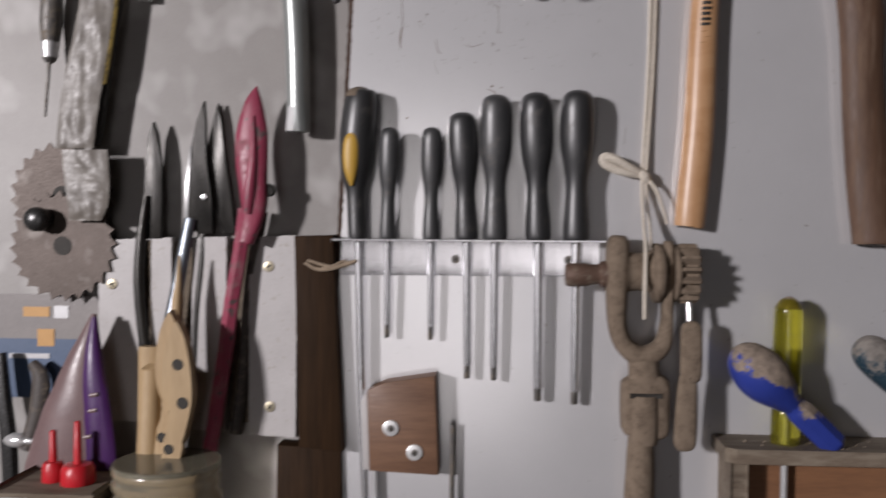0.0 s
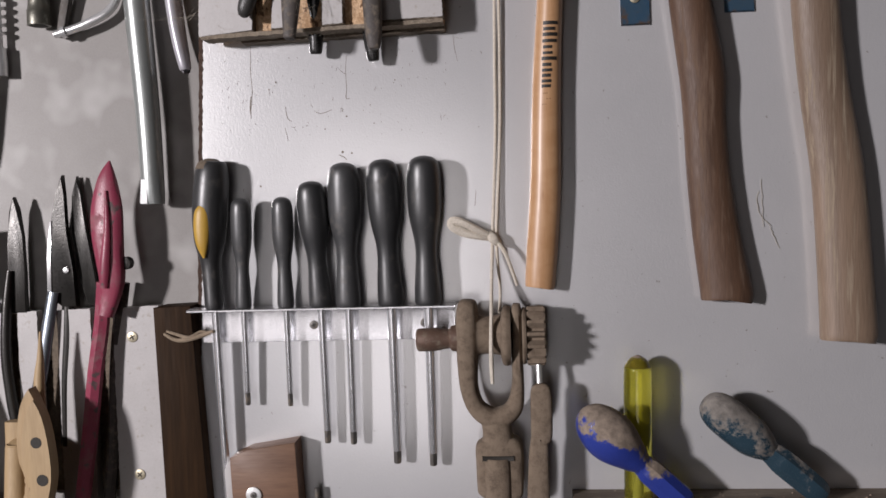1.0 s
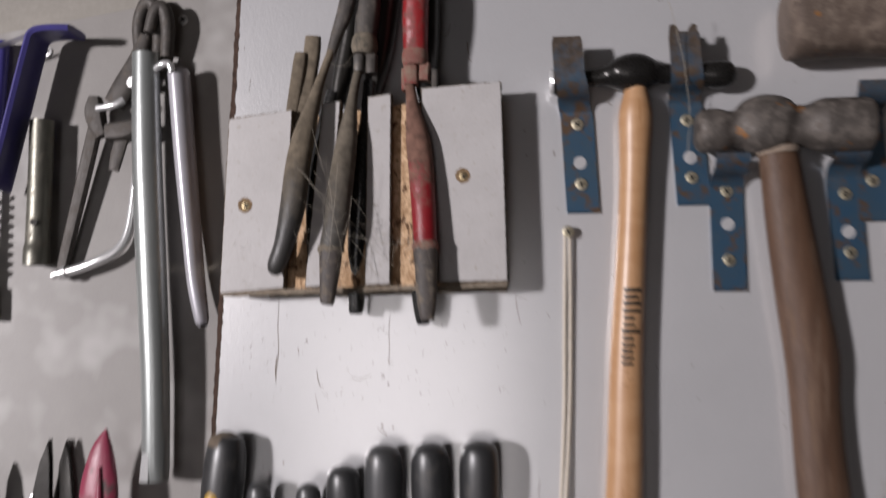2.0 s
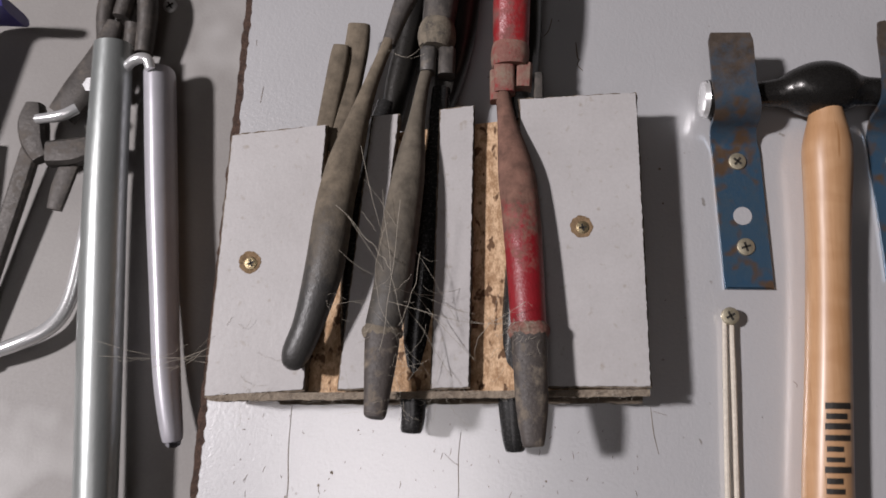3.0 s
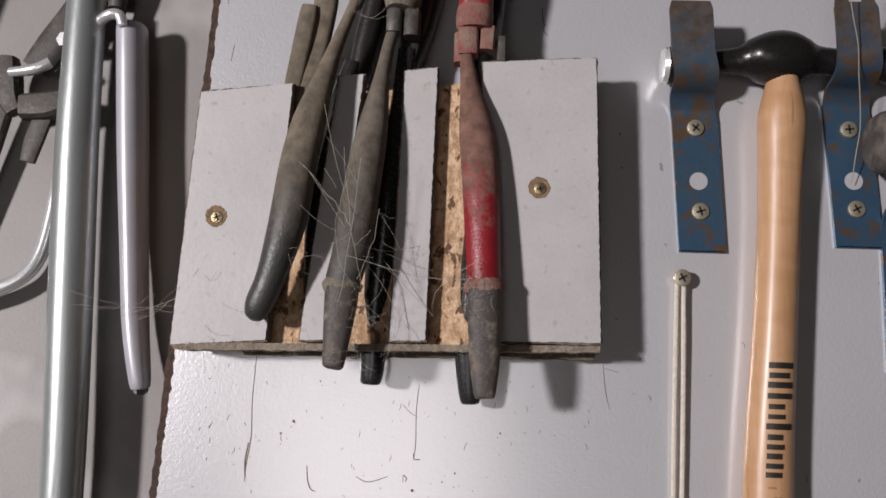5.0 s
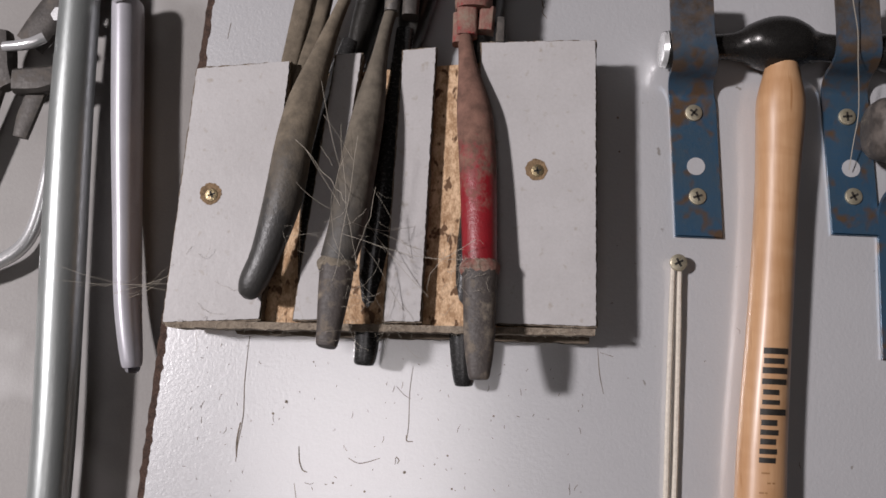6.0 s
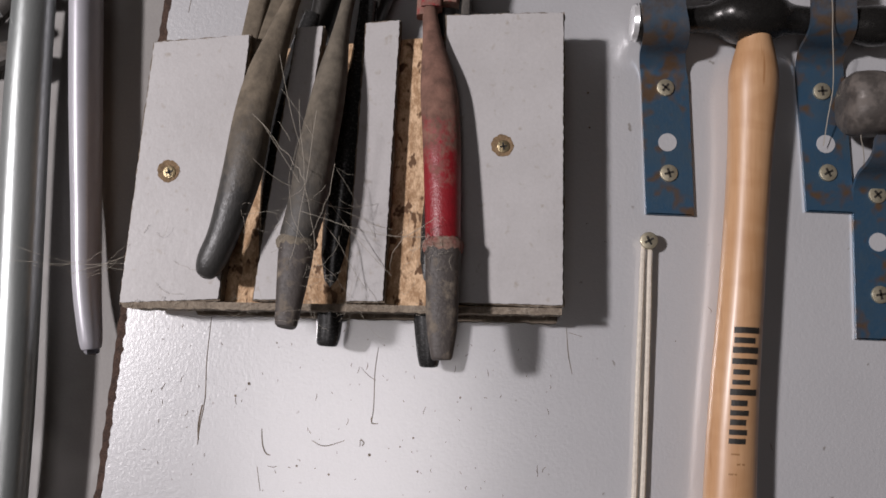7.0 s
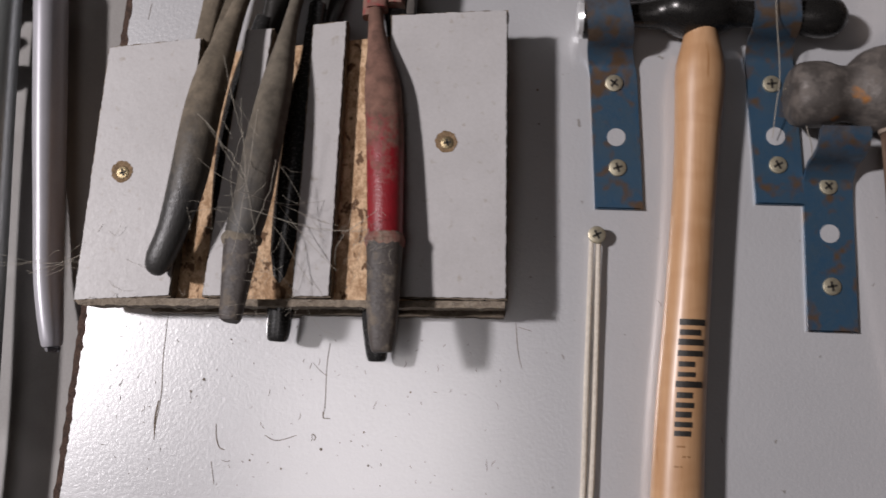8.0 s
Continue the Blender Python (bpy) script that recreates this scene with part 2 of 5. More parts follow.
RED_DUSTY = material("dusty_red_grip", (0.25, 0.115, 0.09), (0.17, 0.065, 0.052), 0.8, scale=110, fine=900, bump=0.6, bumpscale=900, dust=0.35, dustcol=(0.23, 0.165, 0.125), spots=(0.24, 0.03, 0.03), spotscale=330, spotcut=0.56, spotsoft=0.1)
SLEEVE = material("dull_brown_sleeve", (0.075, 0.062, 0.055), (0.045, 0.038, 0.034), 0.6, scale=120, fine=900, bump=0.4, dust=0.2)
PINK = material("pink_red_paint", (0.31, 0.055, 0.095), (0.215, 0.032, 0.062), 0.40, scale=50, fine=800, bump=0.15, dust=0.20, dustcol=(0.24, 0.11, 0.12), spots=(0.10, 0.07, 0.07), spotscale=110, spotcut=0.62, spotsoft=0.06)
BLADE_DARK = material("dark_blade_steel", (0.040, 0.037, 0.033), (0.020, 0.019, 0.018), 0.32, 0.5, scale=60, fine=700, bump=0.2)
BLUE_GREY = material("blue_grey_steel", (0.26, 0.29, 0.33), (0.16, 0.18, 0.20), 0.35, 0.8, scale=60, fine=800, bump=0.15)
YELLOW = material("yellow_plastic", (0.52, 0.32, 0.05), (0.40, 0.24, 0.04), 0.45, scale=80, fine=900)
PALE_YELLOW = material("worn_yellow_paint", (0.34, 0.25, 0.07), (0.10, 0.075, 0.03), 0.45, scale=200, fine=900, contrast=(0.42, 0.58))
ACETATE = material("yellow_acetate", (0.74, 0.70, 0.10), (0.62, 0.57, 0.07), 0.09, scale=40, fine=500, bump=0.04, trans=0.92, rvar=0.03)
DUST = material("cement_dust", (0.31, 0.245, 0.19), (0.22, 0.17, 0.13), 0.95, scale=150, fine=800, bump=0.9, bumpscale=400)
CORD = material("white_cotton_cord", (0.70, 0.64, 0.55), (0.48, 0.43, 0.36), 0.95, scale=500, fine=1500, bump=0.8, bumpscale=900)
STRING = material("jute_string", (0.36, 0.28, 0.20), (0.22, 0.17, 0.12), 0.95, scale=500, fine=1500, bump=0.8)
RUST = material("rusty_saw_plate", (0.105, 0.083, 0.071), (0.066, 0.050, 0.041), 0.55, 0.4, scale=45, fine=700, bump=0.15, spots=(0.19, 0.17, 0.155), spotscale=38, spotcut=0.57, spotsoft=0.16)
PLASTIC_FILM = material("crumpled_clear_film", (0.19, 0.172, 0.148), (0.115, 0.10, 0.087), 0.40, scale=60, fine=300, bump=0.3, bumpscale=120, rvar=0.15, spec=0.35)
GLASS = material("jar_glass", (0.42, 0.40, 0.33), (0.32, 0.30, 0.24), 0.16, scale=40, fine=300, bump=0.3, trans=0.75, rvar=0.04)
PURPLE = material("purple_print", (0.075, 0.022, 0.125), (0.045, 0.014, 0.075), 0.35, scale=50, fine=500)
PINK_FILM = material("pale_pink_wrapper", (0.200, 0.135, 0.130), (0.135, 0.088, 0.090), 0.35, scale=40, fine=500)
RED_PLASTIC = material("red_plastic", (0.55, 0.020, 0.030), (0.44, 0.014, 0.022), 0.35, scale=60, fine=700)
CARD = material("printed_card", (0.23, 0.21, 0.20), (0.175, 0.16, 0.155), 0.5, scale=30, fine=600)
CARD_BLUE = material("blue_print", (0.065, 0.105, 0.19), (0.045, 0.08, 0.15), 0.45, scale=30, fine=600)
CARD_ORANGE = material("orange_print", (0.55, 0.30, 0.09), (0.45, 0.24, 0.07), 0.5)
INK = material("black_ink", (0.012, 0.011, 0.010), (0.03, 0.025, 0.02), 0.5, scale=600)
STAMP = material("faint_stamp", (0.30, 0.155, 0.065), (0.24, 0.12, 0.05), 0.5)
PURPLE_PAINT = material("violet_blue_paint", (0.075, 0.065, 0.26), (0.05, 0.045, 0.17), 0.35, scale=50, fine=700, bump=0.1)
OLIVE = material("plated_box_spanner", (0.22, 0.215, 0.18), (0.14, 0.135, 0.115), 0.4, 0.7, scale=60, fine=700, bump=0.2, dust=0.15)
WEB = material("dusty_cobweb", (0.40, 0.36, 0.30), (0.30, 0.27, 0.22), 0.95)


# ---- building blocks; lengths in millimetres: x across, d out from the board, z up ----
def P(x, d, z):
    return Vector((x * 0.001, -d * 0.001, z * 0.001))


def thing(name, base, label, category, group="", kind=""):
    ob = new(name)
    ob.location = P(*base)
    ob.empty_display_size = 0.01
    return tagged(ob, label, category, group, kind)


def part(name, bm, mat, parent=None, label="", smooth=True):
    bmesh.ops.recalc_face_normals(bm, faces=bm.faces)
    origin = Vector()
    if parent:
        origin = parent.location.copy()
        if parent.parent:
            origin += parent.parent.location
        bmesh.ops.translate(bm, verts=bm.verts, vec=-origin)
    me = bpy.data.meshes.new(name)
    bm.to_mesh(me)
    bm.free()
    me.materials.append(mat)
    if smooth:
        for f in me.polygons:
            f.use_smooth = True
        me.set_sharp_from_angle(angle=radians(38))
    ob = new(name, me)
    if parent:
        ob.parent = parent
    return tagged(ob, label)


def prism(poly, d0, d1, bevel=0.0, bm=None):
    """A flat outline of (x, z) points with thickness from d0 to d1."""
    bm = bm or bmesh.new()
    a = [bm.verts.new(P(x, d0, z)) for x, z in poly]
    b = [bm.verts.new(P(x, d1, z)) for x, z in poly]
    faces = [bm.faces.new(a), bm.faces.new(b[::-1])]
    n = len(poly)
    for i in range(n):
        faces.append(bm.faces.new((a[i], b[i], b[(i + 1) % n], a[(i + 1) % n])))
    if bevel:
        edges = [e for e in faces[1].edges]
        bmesh.ops.bevel(bm, geom=edges, offset=bevel * 0.001, segments=2, affect="EDGES", profile=0.5)
    return bm


def box(x0, x1, d0, d1, z0, z1, bevel=0.0, bm=None):
    bm = bm or bmesh.new()
    got = bmesh.ops.create_cube(bm, size=1.0)["verts"]
    for v in got:
        v.co = P(x0 + (x1 - x0) * (v.co.x + 0.5), d0 + (d1 - d0) * (v.co.y + 0.5), z0 + (z1 - z0) * (v.co.z + 0.5))
    if bevel:
        edges = list({e for v in got for e in v.link_edges})
        bmesh.ops.bevel(bm, geom=edges, offset=bevel * 0.001, segments=2, affect="EDGES", profile=0.5)
    return bm


def spline(rows, steps):
    """Rows of numbers run through a smooth curve."""
    rows = [np.array(r, float) for r in rows]
    if len(rows) < 3 or steps < 2:
        return rows
    out = []
    for i in range(len(rows) - 1):
        p0, p1, p2, p3 = rows[max(i - 1, 0)], rows[i], rows[i + 1], rows[min(i + 2, len(rows) - 1)]
        for k in range(steps):
            t = k / steps
            out.append(0.5 * (2 * p1 + (p2 - p0) * t + (2 * p0 - 5 * p1 + 4 * p2 - p3) * t * t + (3 * p1 - p0 - 3 * p2 + p3) * t ** 3))
    out.append(rows[-1])
    return out


def sweep(rows, n=14, steps=4, bm=None, square=1.0, wobble=0.0):
    """A rod along rows of (x, d, z, half width, half depth), round (square 1) or squarer."""
    bm = bm or bmesh.new()
    rows = [(*r, r[3]) if len(r) == 4 else r for r in rows]
    line = spline(rows, steps)
    pts = [P(*r[:3]) for r in line]
    rings = []
    for i, r in enumerate(line):
        t = (pts[min(i + 1, len(pts) - 1)] - pts[max(i - 1, 0)])
        t = t.normalized() if t.length > 1e-9 else Vector((0, 0, 1))
        ref = Vector((0, -1, 0)) if abs(t.y) < 0.9 else Vector((1, 0, 0))
        side = t.cross(ref).normalized()
        out = side.cross(t).normalized()
        ring = []
        for k in range(n):
            a = 2 * math.pi * (k + 0.5) / n
            c, s = math.cos(a), math.sin(a)
            c, s = math.copysign(abs(c) ** square, c), math.copysign(abs(s) ** square, s)
            w = 1 + wobble * noise.noise(pts[i] * 90 + Vector((c, s, 0)) * 0.7)
            ring.append(bm.verts.new(pts[i] + side * (c * max(r[3], 0.05) * 0.001 * w) + out * (s * max(r[4], 0.05) * 0.001 * w)))
        rings.append(ring)
    for a, b in zip(rings, rings[1:]):
        for k in range(n):
            bm.faces.new((a[k], a[(k + 1) % n], b[(k + 1) % n], b[k]))
    bm.faces.new(rings[0][::-1])
    bm.faces.new(rings[-1])
    return bm


def along(p0, p1, profile):
    """Rows for sweep() from p0 to p1: profile of (share of the length, radius[, depth radius])."""
    p0, p1 = np.array(p0, float), np.array(p1, float)
    return [(*(p0 + (p1 - p0) * f), *r) for f, *r in profile]


def disc(x, z, d0, d1, r, n=20, bevel=0.3, bm=None):
    return prism([(x + r * math.cos(2 * math.pi * k / n), z + r * math.sin(2 * math.pi * k / n)) for k in range(n)], d0, d1, bevel, bm)


def screw(parent, x, z, d, r=4.0, turn=0.3, mat=None, name="screw"):
    """A cross-head screw with its head at depth d."""
    head = part(name, disc(x, z, d - 1.0, d + 0.7, r, 18, 0.5), mat or BRASS, parent)
    bm = bmesh.new()
    for a in (turn, turn + math.pi / 2):
        c, s, l, w = math.cos(a), math.sin(a), r * 0.55, r * 0.13
        prism([(x + c * i * l - s * j * w, z + s * i * l + c * j * w) for i, j in ((-1, -1), (1, -1), (1, 1), (-1, 1))], d + 0.2, d + 0.85, 0, bm)
    part("recess", bm, RECESS, head, smooth=False)
    return head


def ragged(a, b, step, amount, rng):
    """Points from a to b with small random bites out of the line."""
    n = max(2, int(math.hypot(b[0] - a[0], b[1] - a[1]) / step))
    nx, nz = (b[1] - a[1]), -(b[0] - a[0])
    l = math.hypot(nx, nz)
    return [(a[0] + (b[0] - a[0]) * i / n + nx / l * (rng.random() ** 2) * amount, a[1] + (b[1] - a[1]) * i / n + nz / l * (rng.random() ** 2) * amount) for i in range(n)]


rng = random.Random(7)


# ---- the room ----
def seam(z):
    return -240 + (z - 1260) * 0.05


def build_room():
    tagged(part("wall_back", box(-4600, 2600, -120, -32, 0, 2500), WALL), "grey rendered wall behind the tool boards", "wall", kind="structure")
    tagged(part("wall_left", box(-4700, -4600, -120, 3600, 0, 2500), DARK_WALL), "dim garage side wall", "wall", kind="structure")
    tagged(part("wall_right", box(2600, 2700, -120, 3600, 0, 2500), DARK_WALL), "dim garage side wall", "wall", kind="structure")
    tagged(part("wall_front", box(-4700, 2700, 3600, 3700, 0, 2500), DARK_WALL), "dim garage wall behind the camera", "wall", kind="structure")
    tagged(part("floor", box(-4700, 2700, -120, 3700, -100, 0), CONCRETE), "grey concrete garage floor", "floor", kind="structure")
    tagged(part("ceiling", box(-4700, 2700, -120, 3700, 2500, 2600), DARK_WALL), "dim grey garage ceiling", "ceiling", kind="structure")
    left = [(-900, 900), (-200, 900), (-200, 1679), (-900, 1570)]
    tagged(part("board_left", prism(left, -31, -15, 0.6), MELAMINE_OLD), "greyish worn melamine board with pale smears", "board", kind="structure")
    edge = [(seam(z) + 2.9, z) for z in (900, 1800)]
    right = ragged(edge[1], edge[0], 2.3, -1.1, rng) + [edge[0], (900, 900), (900, 1800)]
    tagged(part("board_right", prism(right, -15, 0), MELAMINE, smooth=False), "white melamine chipboard panel carrying the tools", "board", kind="structure")
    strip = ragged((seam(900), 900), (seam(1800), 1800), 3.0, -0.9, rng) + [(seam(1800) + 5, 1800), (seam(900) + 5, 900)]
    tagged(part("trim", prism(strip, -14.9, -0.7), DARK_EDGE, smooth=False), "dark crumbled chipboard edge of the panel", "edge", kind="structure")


build_room()


# ---- plier block: chipboard with saw slots ----
def build_plier_block():
    t = thing("plier_rack", (-132, 0, 1464), "white melamine chipboard block with open saw slots holding pliers", "tool rack")
    part("backing", prism([(-215.7, 1568.7), (-42.6, 1589), (-39.2, 1466.9), (-219.2, 1463.1)], 11.4, 20.5, 0), CHIPBOARD, t, "raw chipboard seen inside the slots", smooth=False)
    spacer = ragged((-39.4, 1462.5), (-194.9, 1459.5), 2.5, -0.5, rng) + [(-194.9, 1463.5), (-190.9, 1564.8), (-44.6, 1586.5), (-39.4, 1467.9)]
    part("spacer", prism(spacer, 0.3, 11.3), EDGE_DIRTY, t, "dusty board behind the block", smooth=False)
    fingers = [[(-214.8, 1572.9), (-219.7, 1462.6), (-179.8, 1465.6), (-174.9, 1577.8)], [(-154.3, 1581.7), (-165.1, 1466.1), (-154.3, 1466.6), (-143.7, 1582.8)],
               [(-125.2, 1584.7), (-127.1, 1467.1), (-112.5, 1467.6), (-111.5, 1586.6)], [(-91.1, 1589.6), (-92, 1468.3), (-39.4, 1469), (-42.3, 1592.5)]]
    for f in fingers:
        poly = []
        for a, b in zip(f, f[1:] + f[:1]):
            poly += ragged(a, b, 1.3, 0.38, rng)
        part("panel", prism(poly, 26.6, 28, 0.0), MELAMINE_ROUGH, t, smooth=False)
        cx, cz = sum(p[0] for p in f) / 4, sum(p[1] for p in f) / 4
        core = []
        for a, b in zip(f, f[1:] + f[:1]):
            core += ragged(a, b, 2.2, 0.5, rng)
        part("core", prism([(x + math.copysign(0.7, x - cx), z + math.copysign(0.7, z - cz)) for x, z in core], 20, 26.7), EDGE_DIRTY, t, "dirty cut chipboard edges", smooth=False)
    lip = ragged((-39.4, 1465.1), (-220.1, 1460.5), 1.8, -0.6, rng) + [(-220.1, 1463.3), (-39.4, 1467.7)]
    part("bottom_edge", prism(lip, 11.4, 27.3), LIP, t, "dusty cut chipboard edge", smooth=False)
    for x, z, a in ((-204.2, 1517.7, 0.4), (-65.9, 1534.1, 0.2)):
        pit = [(x + r * math.cos(k), z + r * math.sin(k)) for k, r in ((i * 2 * math.pi / 30, 4.7 * rng.uniform(0.92, 1.06)) for i in range(30))]
        part("countersink", prism(pit, 27.0, 28.15), PIT, t, "torn brown countersink")
        screw(t, x + 0.4, z - 0.4, 27.8, 2.8, a, PIT_SCREW)


build_plier_block()


def build_pliers():
    a = thing("pliers", (-169.9, 18.8, 1479), "dust-covered black-gripped pliers hanging open in the slotted block", "pliers", "pliers in the block")
    part("grip", sweep([(-147.7, 35, 1613.5, 2.46, 2.64), (-151.7, 35.4, 1602.3, 2.63, 2.82), (-156.1, 36, 1589.2, 3.4, 3.7), (-159.7, 37, 1576, 4.84, 4.84), (-164.2, 39, 1557.7, 7.1, 6.3), (-167.5, 40, 1539.3, 7.8, 6.8), (-170.5, 40, 1514.7, 7.9, 6.8), (-176.4, 38, 1491.8, 6.28, 5.42), (-181, 37, 1480, 5.85, 4.99), (-183.4, 36, 1474.6, 3.78, 3.27), (-184, 36, 1473.2, 0.86, 0.86)], n=18), GRIP_A, a, "black grip thick with dust above")
    part("arm", sweep([(-148.1, 34, 1611.5, 2.89, 2.82), (-144, 34, 1624.7, 3.82, 3.34), (-139.1, 34, 1638.5, 4.93, 4.31), (-135.2, 33, 1658.2, 4.93, 4.31)], square=0.7), GUNMETAL, a)
    part("rear_grip", sweep([(-150.2, 17.2, 1592.1, 3.9, 3.9), (-157.2, 18, 1561.6, 5.9, 5), (-160.7, 18.8, 1531.1, 6.5, 5), (-161.2, 18.8, 1500.8, 6.1, 5), (-160.3, 18.8, 1480.6, 5.5, 5), (-159.8, 18.8, 1473.4, 3, 3)]), GLOSS_BLACK, a)
    part("rear_arm", sweep([(-148.2, 12, 1584.9, 4.7, 7.2), (-145.1, 11.2, 1603.6, 5.8, 8.3), (-140, 11.2, 1628.5, 6.2, 9.3), (-135.9, 12, 1657.5, 7.2, 10.3), (-132.8, 13.5, 1680.4, 8.3, 10.3)], square=0.7), BLADE_DARK, a)
    part("jaw", sweep([(-136.1, 20.2, 1652.8, 8.9, 10.3), (-132, 20.2, 1670.8, 8.9, 11.4), (-128, 21.8, 1693.2, 5, 6.2), (-126, 23.2, 1715.5, 2, 3)], square=0.7), GUNMETAL, a)
    part("tine", sweep([(-181.3, 18.8, 1548.6, 3.3, 3.3), (-175.6, 19.5, 1582.8, 4.1, 3.3), (-171.4, 20.2, 1609.8, 4.3, 3.3), (-170.5, 20.2, 1617.1, 3.7, 2.7)], square=0.6), GRIP_A, a, "flat steel tine under dust")
    part("tine", sweep([(-170.9, 20.2, 1567.3, 3.7, 2.9), (-166.8, 17.2, 1598.4, 5, 3.5), (-164.1, 17.2, 1618.1, 5.4, 3.5), (-163.3, 17.2, 1628.5, 5, 3.1)], square=0.6), GRIP_A, a)

    b = thing("pliers", (-138.9, 18.8, 1456.2), "dusty grey pliers with flared rubber grip ends, cobwebbed", "pliers", "pliers in the block")
    part("grip", sweep([(-131.3, 28.5, 1603.4, 2.72, 3.06), (-133.3, 29.51, 1594.2, 2.8, 3.23), (-135.2, 32.23, 1579, 3.6, 4.17), (-137.7, 35.9, 1555.2, 6.6, 6.2), (-140.6, 39.15, 1529.4, 7.7, 6.8), (-143, 41.3, 1504.7, 7.7, 6.6), (-146.1, 41.6, 1489.8, 7.3, 5.8)], n=18), GRIP_B, b)
    end = part("grip_end", sweep([(-145.6, 41.42, 1491.8, 4.99, 4.9), (-146.1, 41.72, 1488.4, 6.62, 5.3), (-146.5, 41.95, 1480, 6.62, 4.9), (-147.6, 42.34, 1464.1, 5.16, 3.8), (-148.2, 42.52, 1456.2, 4.39, 3.2), (-148.3, 42.63, 1455, 3.61, 2.5)], square=0.75, steps=3), SLEEVE, b, "dull flattened rubber end")
    part("sleeve_rim", sweep([(-146, 41.1, 1490.9, 6.7, 5.7), (-146.1, 41.31, 1488.5, 8.4, 6.1), (-146.1, 41.35, 1485.8, 7.5, 5.5)], n=16, steps=3, wobble=0.08), DUSTY_TOP, end, "dust on the sleeve rim")
    part("rear_grip", sweep([(-125.5, 20.2, 1597.3, 4.1, 4.1), (-127.6, 21, 1570.4, 4.6, 4.1), (-129.7, 21.8, 1553.7, 5.8, 4.1), (-131.7, 21.8, 1522.6, 6.4, 4.8), (-134.8, 17.56, 1486.3, 6.2, 4.8), (-135.4, 14.2, 1458.3, 5.4, 4.1), (-136.1, 13.19, 1449.9, 4.6, 3.7), (-136.2, 13.02, 1448.5, 3.1, 2.1)]), GLOSS_BLACK, b)
    part("rear_arm", sweep([(-125, 13.5, 1589, 4.1, 7.2), (-122.4, 12.8, 1607.7, 7.2, 11.4), (-119.3, 12.8, 1631.6, 9.3, 12.4), (-116.2, 12.8, 1667.9, 9.3, 12.4), (-115.2, 14.2, 1699.1, 5.2, 8.3)], square=0.7), BLADE_DARK, b)
    part("knuckle", sweep([(-131.1, 29, 1601.3, 3.36, 4.17), (-130.8, 29, 1611, 3.76, 4.5), (-130.7, 29, 1612.1, 3.04, 3.82)], steps=1, square=0.7), GREY_IRON, b)
    part("knuckle", sweep([(-123.1, 28.42, 1599.8, 3.6, 4.5), (-122.9, 28.4, 1611.5, 3.76, 4.67), (-122.8, 28.4, 1612.5, 3.04, 4)], steps=1, square=0.6), GUNMETAL, b)
    part("collar", sweep([(-128.1, 29, 1612.1, 7.1, 7.7), (-127.6, 29, 1616.6, 8.5, 8.7), (-127.3, 29, 1621.7, 7.9, 8.3), (-127.1, 29, 1624.5, 6.7, 7.3)], steps=3), DUSTY_TOP, b)
    part("jaw", sweep([(-127.3, 28, 1622.5, 6.8, 6.8), (-125.3, 26, 1643.4, 7.7, 9.1), (-122.4, 25, 1673.1, 4.64, 6.88), (-120.4, 26, 1702.7, 2.32, 3.23)], square=0.7), GUNMETAL, b)

    c = thing("pliers", (-91.5, 18.8, 1443.7), "red-gripped pliers, dusty, with worn brown sleeves on the handle ends", "pliers", "pliers in the block")
    part("grip", sweep([(-98, 27, 1602.3, 2.88, 3.06), (-98.7, 27.63, 1592.8, 3.04, 3.31), (-96.8, 30, 1577, 4.32, 4.5), (-93.5, 32.73, 1557.2, 7.5, 6.4), (-91.5, 34.29, 1539.3, 7.9, 6.6), (-90, 36.18, 1517.6, 7.6, 6.4), (-88.6, 38.23, 1491.9, 7.1, 6)], n=18), GRIP_C, c, "red plastic grip under beige dust")
    end = part("grip_end", sweep([(-88.7, 37.87, 1493.8, 5.34, 4.9), (-88.5, 38.62, 1489.8, 7.27, 5.8), (-88.1, 40.2, 1476, 6.72, 5.2), (-87.6, 42.17, 1460.1, 6.26, 4.5), (-87.2, 43.31, 1447.2, 4.51, 3.2), (-87.1, 43.52, 1444.8, 3.5, 2.4)], square=0.75, steps=3), SLEEVE, c, "worn brown sleeve")
    part("sleeve_rim", sweep([(-88.7, 38.11, 1492.5, 6.7, 5.7), (-88.6, 38.6, 1489.9, 8.4, 6.3), (-88.5, 38.98, 1486.8, 7.7, 5.7)], n=16, steps=3, wobble=0.08), RED_DUSTY, end, "dust on the sleeve rim")
    part("rear_grip", sweep([(-88.4, 21, 1579.7, 3.1, 3.1), (-89.4, 21, 1548.6, 5.2, 4.1), (-91.5, 21, 1512.2, 6.2, 4.8), (-94, 15.68, 1470.7, 6.2, 4.1), (-93.5, 13.44, 1452, 5.4, 4.1), (-92.8, 12.37, 1443.1, 4.3, 3.5), (-92.7, 12.19, 1441.6, 3.1, 2.1)]), GLOSS_BLACK, c)
    part("rear_arm", sweep([(-90.4, 15, 1582.8, 4.1, 7.2), (-90.4, 13.5, 1599.4, 6.7, 11.4), (-89.4, 13.5, 1626.4, 8.3, 12.4), (-89.4, 13.5, 1667.9, 8.3, 12.4), (-90.4, 15, 1699.1, 5.2, 8.3)], square=0.7), BLADE_DARK, c)
    part("arm", sweep([(-98, 27.68, 1592.2, 4.6, 4), (-98.3, 27, 1604.6, 4.6, 4.17)], steps=1, square=0.5), RED_DUSTY, c)
    part("nut", sweep([(-101.7, 26.98, 1588.8, 2.6, 3.23), (-101.9, 26, 1602.7, 2.6, 3.23)], steps=1, square=0.6), RED_DUSTY, c)
